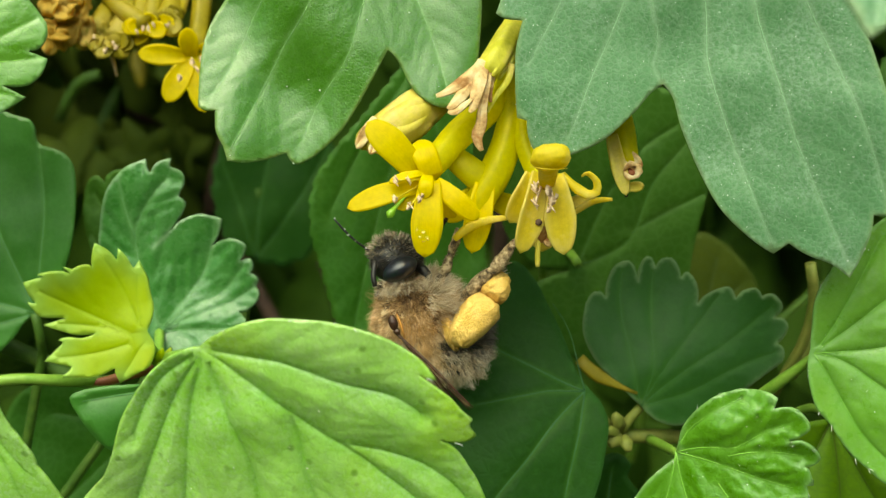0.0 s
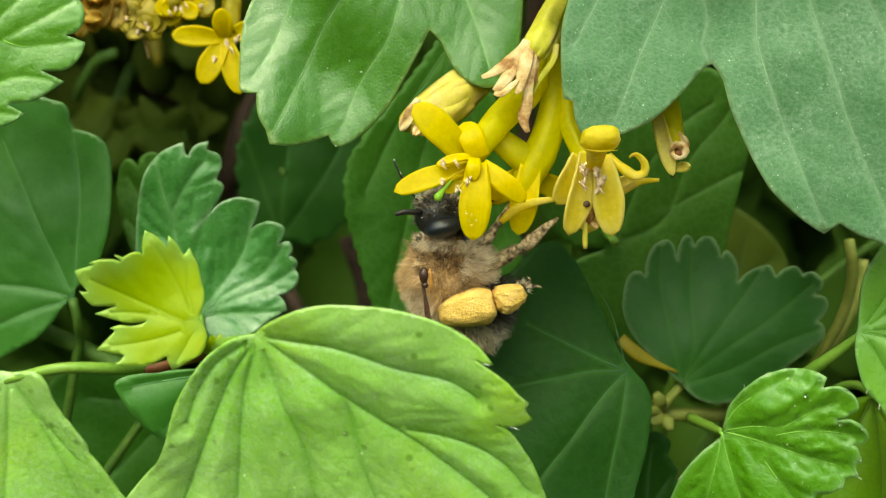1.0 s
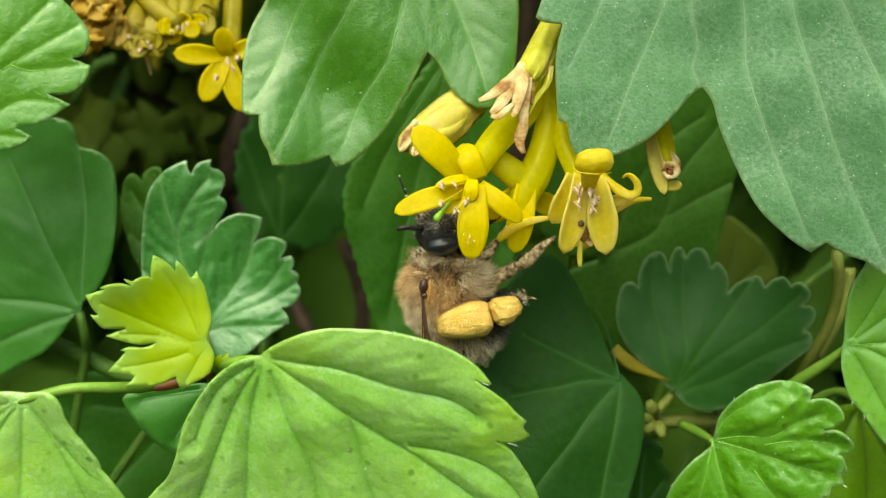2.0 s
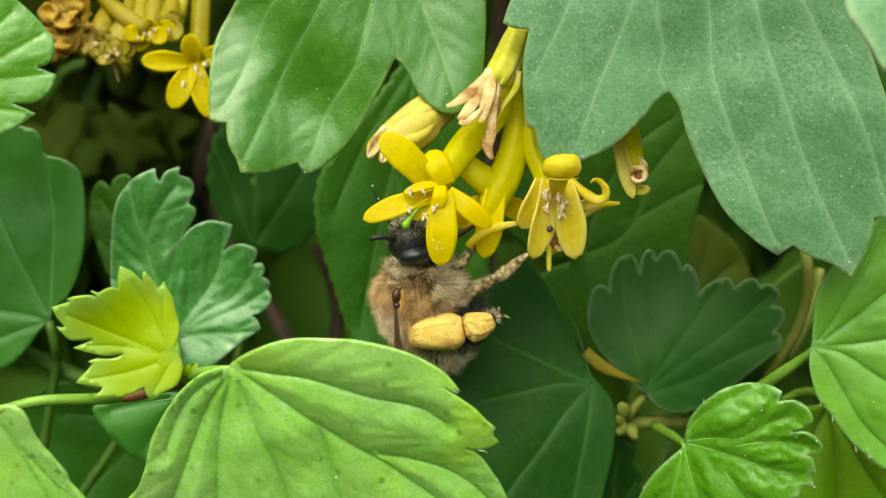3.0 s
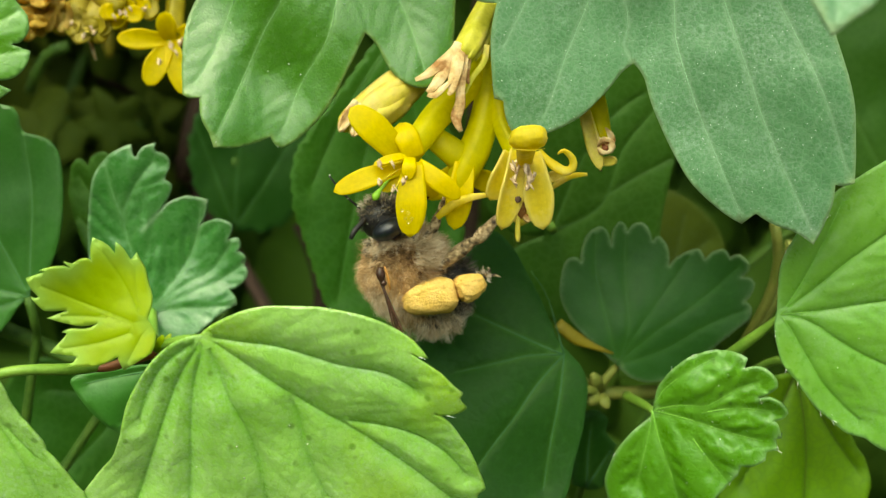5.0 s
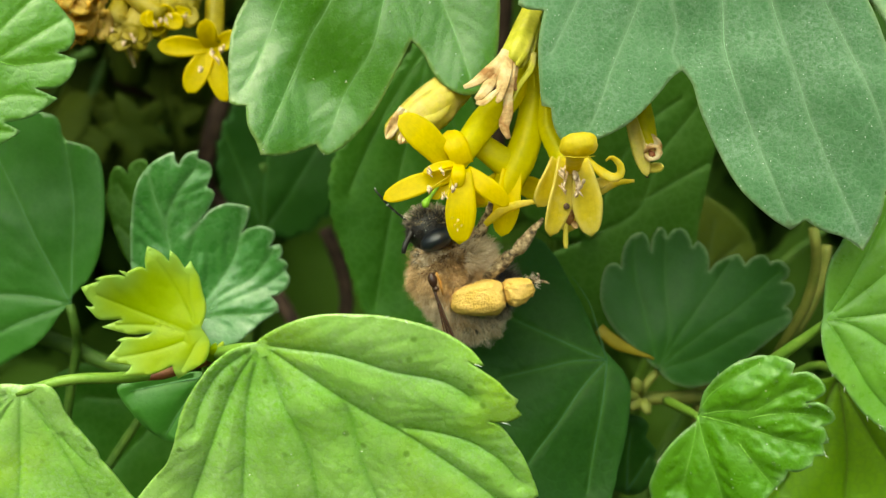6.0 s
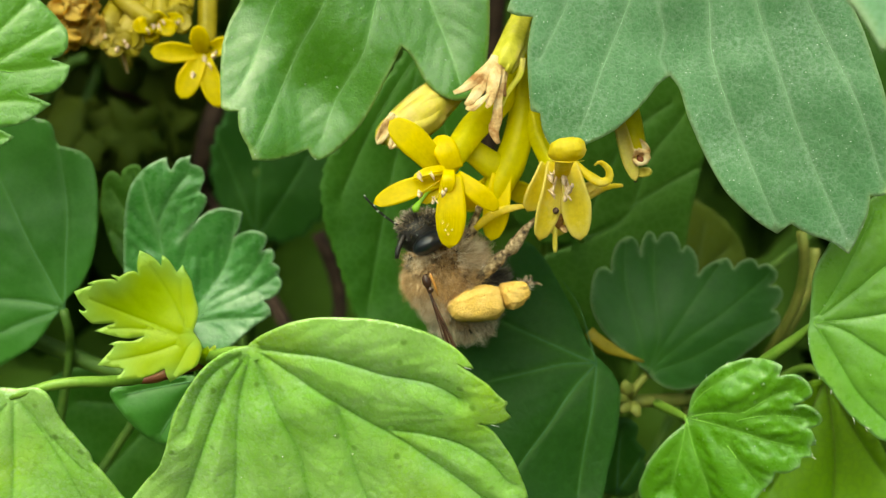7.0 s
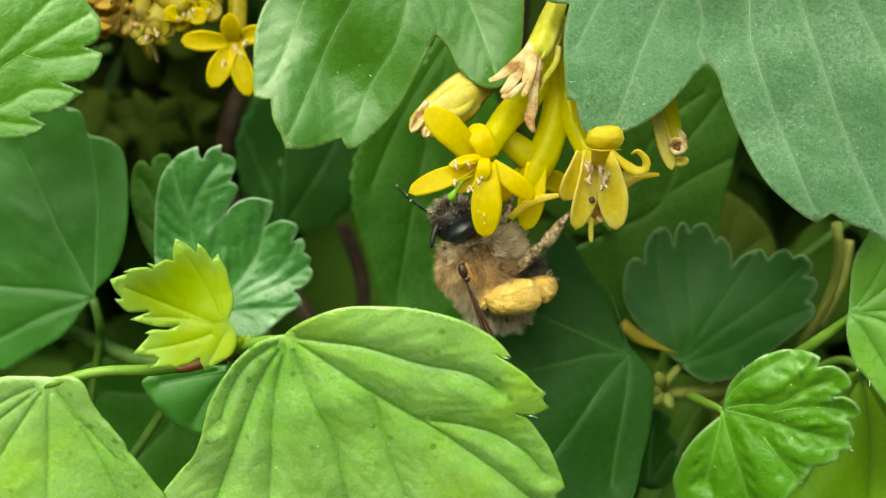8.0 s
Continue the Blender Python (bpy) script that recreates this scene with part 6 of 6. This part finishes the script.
bee = thing("bee", "furry brown bee with yellow pollen loads hanging under the flowers", "bee", mm_pose(*BEE_REST))
thorax = settle(blob("thorax", (-3.3, 83.6, -3.2), (2.6, 2.4, 2.75), SKIN, bee, rough=0.08, seg=24, rings=16), bee)
thorax["label"] = "thorax with dense tan fur"
THORAX = ((-3.3, 83.6, -3.2), (2.6, 2.4, 2.75), (0, 0, 0))
fur(thorax, *THORAX, 13000, 1.1, TAN_FUR, lambda n: n.y < 0.45, droop=(-0.05, 0, -0.75), seed=1, thin=0.022, clump=26, tuft=0.85)
fur(thorax, (-3.3, 82.5, -3.9), (1.25, 1.5, 2.1), (0, 8, 0), 3600, 0.85, RUST_FUR, lambda n: n.y < 0.1 and -0.75 < n.x < 0.7, droop=(0.15, 0, -0.7), seed=2, thin=0.022, clump=20, tuft=0.8)
fur(thorax, (-1.8, 82.8, -2.3), (1.7, 1.5, 1.7), (0, 0, 0), 3600, 1.2, ASH_FUR, lambda n: n.y < 0.3 and n.x > 0.0 and n.z > -0.45, droop=(0.6, 0, -0.2), seed=3, thin=0.022, clump=24, tuft=0.85)
fur(thorax, (-3.3, 83.6, -5.5), (1.6, 1.8, 2.0), (0, -25, 0), 4200, 0.9, TAN_FUR, lambda n: n.y < 0.4 and n.x < 0.5, droop=(-0.1, 0, -0.6), seed=8)
fur(thorax, (-3.4, 83.4, -4.5), (2.0, 2.0, 2.3), (0, -20, 0), 3400, 1.0, ASH_FUR, lambda n: n.y < 0.3 and n.x < -0.25, droop=(-0.2, 0, -0.8), seed=16, thin=0.022, clump=24, tuft=0.85)
# dark hairs under the head paint in the shadow on the neck
NECK_SHADE_FUR = fur_material("neck_shade_fur", (0.06, 0.03, 0.012), (0.20, 0.11, 0.045), (0.42, 0.27, 0.13))
fur(thorax, (-3.1, 82.0, -2.2), (1.5, 1.2, 0.7), (0, 14, 0), 1500, 0.6, NECK_SHADE_FUR, lambda n: n.y < 0.2, droop=(0, 0, -0.9), seed=17)
dusted(thorax, 60, 0.05, 31)
belly = settle(blob("belly", (0.3, 84.6, -4.8), (2.0, 1.7, 1.8), SHELL, bee, rough=0.06, seg=20, rings=14), bee)
fur(belly, (0.3, 84.6, -4.8), (2.0, 1.7, 1.8), (0, 0, 0), 2400, 1.0, GREY_FUR, lambda n: n.y < 0.4, droop=(0.4, 0, -0.1), seed=10, clump=18, tuft=0.8)

head = settle(blob("head", (-3.7, 83.4, 0.6), (2.05, 1.7, 1.7), SHELL, bee, rough=0.06, turn=(0, 12, 0), seg=24, rings=16), bee)
head["label"] = "dark furry head"
eye = blob("eye", (-3.55, 81.4, -0.1), (1.38, 1.2, 0.82), EYE, head, "glossy black eye", rough=0.0, turn=(0, -15, 0), seg=32, rings=20)
blob("eye", (-3.4, 85.0, 0.5), (1.2, 0.6, 0.7), EYE, head, rough=0.0, seg=20, rings=12)
fur(head, (-3.7, 83.3, 0.8), (2.0, 1.65, 1.65), (0, 12, 0), 850, 0.5, GREY_FUR, lambda n: n.y < 0.4 and (n.x / 0.8) ** 2 + ((n.z + 0.5) / 0.42) ** 2 > 1, droop=(-0.1, 0, 0.3), thin=0.03, seed=4, clump=9)
fur(head, (-3.5, 82.6, -1.2), (1.7, 1.2, 0.55), (0, 6, 0), 2200, 0.8, ASH_FUR, lambda n: n.y < 0.3 and n.z < 0.3, droop=(0, 0, -0.6), thin=0.025, seed=5, clump=18, tuft=0.8)
fur(head, (-4.8, 82.8, -1.3), (0.9, 1.0, 0.5), (0, 0, 0), 300, 0.6, GREY_FUR, lambda n: n.y < 0.3, droop=(-0.2, 0, -0.3), thin=0.025, seed=15)
tube("mandible", [(-2.1, 82.4, -0.4), (-1.7, 81.8, -1.0), (-1.6, 81.8, -1.8)], [0.4, 0.32, 0.12], SHELL, head)
tube("tongue", [(-1.8, 82.8, 0.8), (-0.3, 82.0, 1.8), (1.0, 81.6, 2.8)], [0.3, 0.22, 0.12], BROWN_SHELL, head)

abdomen = settle(blob("abdomen", (-1.3, 84.6, -6.6), (2.7, 2.2, 2.0), SHELL, bee, rough=0.05, turn=(0, 20, 0), seg=24, rings=16), bee)
abdomen["label"] = "dark abdomen with pale hair bands"
fur(abdomen, (-1.3, 84.6, -6.6), (2.7, 2.2, 2.0), (0, 20, 0), 3600, 1.0, ASH_FUR, lambda n: n.y < 0.4 and n.z < 0.5, droop=(0.2, 0, -0.5), seed=6, clump=34, tuft=0.9, thin=0.022)
fur(abdomen, (-0.7, 84.0, -5.9), (2.5, 2.0, 1.6), (0, 20, 0), 2800, 0.8, GREY_FUR, lambda n: n.y < 0.3 and n.z > -0.7, droop=(0.4, 0, -0.3), seed=7, clump=20, tuft=0.8)
dusted(abdomen, 40, 0.05, 33)


def wing(base, tip, width, name, bulge):
    ob = settle(petal(bee, base, tip, width, WING, name, "brownish clear wing with dark veins", thick=0.03, bow=0.15, cup=0.1, waist=0.35, face=(0.8, -0.6, 0.1)), bee)
    b, t = Vector(base), Vector(tip)
    for k, w in ((-1, 0.07), (1, 0.10)):
        tube("vein", [b, b.lerp(t, 0.5) + Vector((bulge * k, -0.15, 0)), t + Vector((bulge * 1.3 * k, 0, 0))], [w, w * 0.7, w * 0.4], BROWN_SHELL, ob, sides=6)
    return ob


forewing = wing((-4.8, 79.3, -3.6), (-3.2, 78.9, -11.3), 0.5, "forewing", 0.12)
hindwing = wing((-4.7, 79.4, -3.7), (-4.0, 79.2, -10.2), 0.4, "hindwing", 0.10)
settle(blob("wing_joint", (-4.7, 79.2, -3.0), (0.34, 0.3, 0.58), BROWN_SHELL, bee, "dark brown wing joint", rough=0.15), bee)
settle(blob("wing_joint", (-4.6, 79.2, -3.7), (0.24, 0.22, 0.24), BROWN_SHELL, bee, rough=0.15), bee)
settle(tube("wing_hinge", [(-4.3, 79.3, -2.5), (-4.2, 79.2, -3.3), (-4.2, 79.3, -4.3)], [0.06, 0.12, 0.06], HINGE, bee, "orange wing hinge", sides=8), bee)


def feeler(points, label, thick=1.0):
    return tube("antenna", points, [0.16 * thick, 0.14 * thick, 0.15 * thick, 0.11 * thick], SHELL, head, label, sides=8)


long_feeler = feeler([(-5.4, 82.8, 1.8), (-5.9, 82.6, 2.4), (-6.6, 82.3, 3.4), (-7.3, 82.0, 4.8)], "thin black feeler dusted with pollen", 0.6)
short_feeler = feeler([(-5.2, 82.4, 1.0), (-5.8, 82.0, 1.0), (-6.4, 81.8, 1.0), (-7.1, 81.7, 0.8)], "thin black feeler", 1.5)


def leg(name, points, radii, material, label, hairs):
    ob = settle(tube(name, points, radii, material, bee, label, sides=10, step=0.25), bee)
    rnd = random.Random(len(name))
    verts, faces = [], []
    pts = spline(points, 0.1)
    for _ in range(hairs):
        q = Vector(pts[rnd.randrange(len(pts))])
        d = Vector((rnd.gauss(0, 1), rnd.gauss(0, 1), rnd.gauss(0, 1))).normalized()
        s = d.orthogonal().normalized() * 0.025
        r = radii[len(radii) // 2] * 0.8
        k = len(verts)
        verts += [(q + d * r - s) * MM, (q + d * r + s) * MM, (q + d * (r + rnd.uniform(0.15, 0.4))) * MM]
        faces.append((k, k + 1, k + 2))
    mesh_object("bristles", verts, faces, PALE_FUR, ob)
    return ob


def segments(name, pieces, label, hairs):
    """A leg of flattened joints, each (from, to, radii), thick in the middle and pinched where they meet."""
    b, e, r = pieces[0]
    ob = leg(name, [b, Vector(b).lerp(Vector(e), 0.5) + Vector((0, -0.1, 0.08)), e], r, DUSTY, label, hairs)
    for i, (b, e, r) in enumerate(pieces[1:]):
        tube("joint" if i < 1 else "tarsus", [b, Vector(b).lerp(Vector(e), 0.5) + Vector((0, -0.08, -0.06)), e], r, DUSTY, ob, sides=10, step=0.15, flat=0.7)
    return ob


foreleg = segments("foreleg", [((-1.3, 82.0, -1.9), (-0.3, 81.6, -0.6), [0.3, 0.4, 0.36, 0.22]), ((-0.3, 81.6, -0.8), (0.6, 81.4, 0.7), [0.2, 0.36, 0.38, 0.26, 0.18]), ((0.6, 81.4, 0.7), (1.6, 81.4, 2.4), [0.2, 0.3, 0.22, 0.2, 0.12])], "dusty brown foreleg gripping the petals", 160)
segments("foreleg", [((-0.2, 83.0, -0.5), (1.0, 82.6, 1.0), [0.26, 0.34, 0.28, 0.2]), ((1.0, 82.6, 1.0), (1.8, 82.4, 2.2), [0.2, 0.28, 0.2, 0.12])], "dusty foreleg", 120)
midleg = segments("midleg", [((0.1, 82.2, -3.2), (2.9, 81.4, -1.4), [0.24, 0.4, 0.5, 0.56, 0.5, 0.3]), ((2.8, 81.3, -1.6), (5.0, 81.1, 0.3), [0.22, 0.52, 0.54, 0.44, 0.36, 0.2]), ((4.8, 81.1, 0.1), (5.6, 81.1, 0.7), [0.18, 0.26, 0.2, 0.1])], "pollen-dusted middle leg reaching to a petal", 160)
hindleg = settle(tube("hindleg", [(-3.5, 83.0, -6.0), (-1.8, 82.4, -6.5), (0.4, 82.0, -5.9), (2.4, 82.0, -5.1), (3.4, 82.0, -4.7)], [0.35, 0.4, 0.34, 0.26, 0.14], SHELL, bee, "hind leg packed with yellow pollen", sides=8), bee)
blob("pollen_load", (-1.5, 81.2, -5.8), (2.15, 1.6, 1.3), POLLEN, hindleg, "packed yellow pollen load", rough=0.07, square=0.74, taper=0.22, grit=0.035, turn=(0, -4, 0), seg=64, rings=44, freq=1.0, seed=4)
blob("pollen_load", (1.75, 81.2, -5.35), (1.2, 1.2, 1.0), POLLEN, hindleg, "smaller lump of yellow pollen", rough=0.12, square=0.74, taper=-0.28, grit=0.04, turn=(0, -14, 0), seg=48, rings=34, freq=1.5, seed=9)
blob("pollen_load", (-3.0, 82.4, -5.3), (0.5, 0.7, 1.3), POLLEN, hindleg, "thin ridge of yellow pollen", rough=0.2, turn=(0, 25, 0), seg=30, rings=20, freq=1.5, seed=7)
fur(hindleg, (-1.6, 81.1, -5.8), (2.0, 1.15, 1.15), (0, 5, 0), 170, 0.4, PALE_FUR, lambda n: n.z > 0.8 or n.z < -0.85, thin=0.018, seed=11, name="bristles", clump=2)
fur(hindleg, (2.7, 81.8, -4.9), (0.5, 0.4, 0.4), (0, 0, 0), 160, 0.55, PALE_FUR, lambda n: True, thin=0.022, seed=12, name="bristles", clump=4)
for k, (b, m, e) in enumerate((((3.0, 81.9, -4.8), (3.4, 81.8, -4.4), (3.3, 81.8, -4.1)), ((3.2, 81.9, -4.8), (3.8, 81.8, -4.8), (4.2, 81.8, -5.0)))):
    tube("claw", [b, m, e], [0.16, 0.12, 0.05], DUSTY, hindleg, sides=6, step=0.2)
fur(head, (-3.8, 83.0, 1.5), (1.7, 1.5, 1.1), (0, 12, 0), 500, 0.5, PALE_FUR, lambda n: n.y < 0.3 and n.z > -0.3, droop=(-0.2, 0, 0.2), thin=0.022, seed=18, clump=6)
dusted(head, 45, 0.05, 22)
dusted(long_feeler, 16, 0.06, 23)



# ---------------------------------------------------------------- what moves


def turned(rest, dx, dz, angle, pivot, yaw=0):
    """The pose of a part moved by dx, dz (mm) and turned clockwise by an angle round a pivot (mm), in the upright plane across the view, and by yaw round the upright."""
    p = Matrix.Translation(Vector(pivot) * MM)
    return Matrix.Translation((dx * MM, 0, dz * MM)) @ p @ pose(0, 0, 0, 0, angle, 0) @ pose(0, 0, 0, 0, 0, yaw) @ p.inverted() @ rest


def recentre(ob, point):
    """Move a part's origin to a point (mm), its meshes staying where they are."""
    for each in [ob] + list(ob.children):
        each.data.transform(Matrix.Translation(-Vector(point) * MM))
    ob.matrix_basis = ob.matrix_basis @ Matrix.Translation(Vector(point) * MM)


recentre(hindleg, (-1.5, 81.6, -5.8))
recentre(midleg, (2.6, 81.6, -1.4))
recentre(short_feeler, (-5.2, 82.4, 1.0))


def motions():
    walk(bee, [(t, mm_pose(x, y, z, 0, a, 0)) for t, x, y, z, a in BEE_ROWS])
    hind = hindleg.matrix_basis.copy()
    walk(hindleg, [(t, turned(hind, x, z, a, HIND_PIVOT, y)) for t, x, z, a, y in HIND_ROWS])
    mid = midleg.matrix_basis.copy()
    walk(midleg, [(t, turned(mid, x, z, a, MID_PIVOT)) for t, x, z, a in MID_ROWS])
    for part_of_bee, far in ((abdomen, -1.4), (belly, -0.8)):
        rest = part_of_bee.matrix_basis.copy()
        walk(part_of_bee, [(t, turned(rest, far * k, 0, 0, (0, 0, 0))) for t, k in ((0, 0), (4.7, 0), (5.8, 0.7), (6.5, 0.8), (7.3, 1), (8, 1))])
    for blade in (forewing, hindwing):
        rest = blade.matrix_basis.copy()
        walk(blade, [(t, turned(rest, 0, 0, a, (0.06, -3.7, -0.44))) for t, a in ((0, -18), (0.1, -14), (0.35, -14), (0.5, -6), (0.7, 0), (4.7, 0), (5.8, 5), (8, 5))])
    skull = head.matrix_basis.copy()
    walk(head, [(t, turned(skull, x, z, a, (0, 0, 0))) for t, x, z, a in HEAD_ROWS])
    still = short_feeler.matrix_basis.copy()
    walk(short_feeler, [(t, turned(still, 0, 0, a, (-5.2, 82.4, 1.0))) for t, a in ((0, -70), (0.55, -70), (0.8, 0), (4.5, 0), (4.8, -25), (5.8, -48), (8, -50))])



motions()
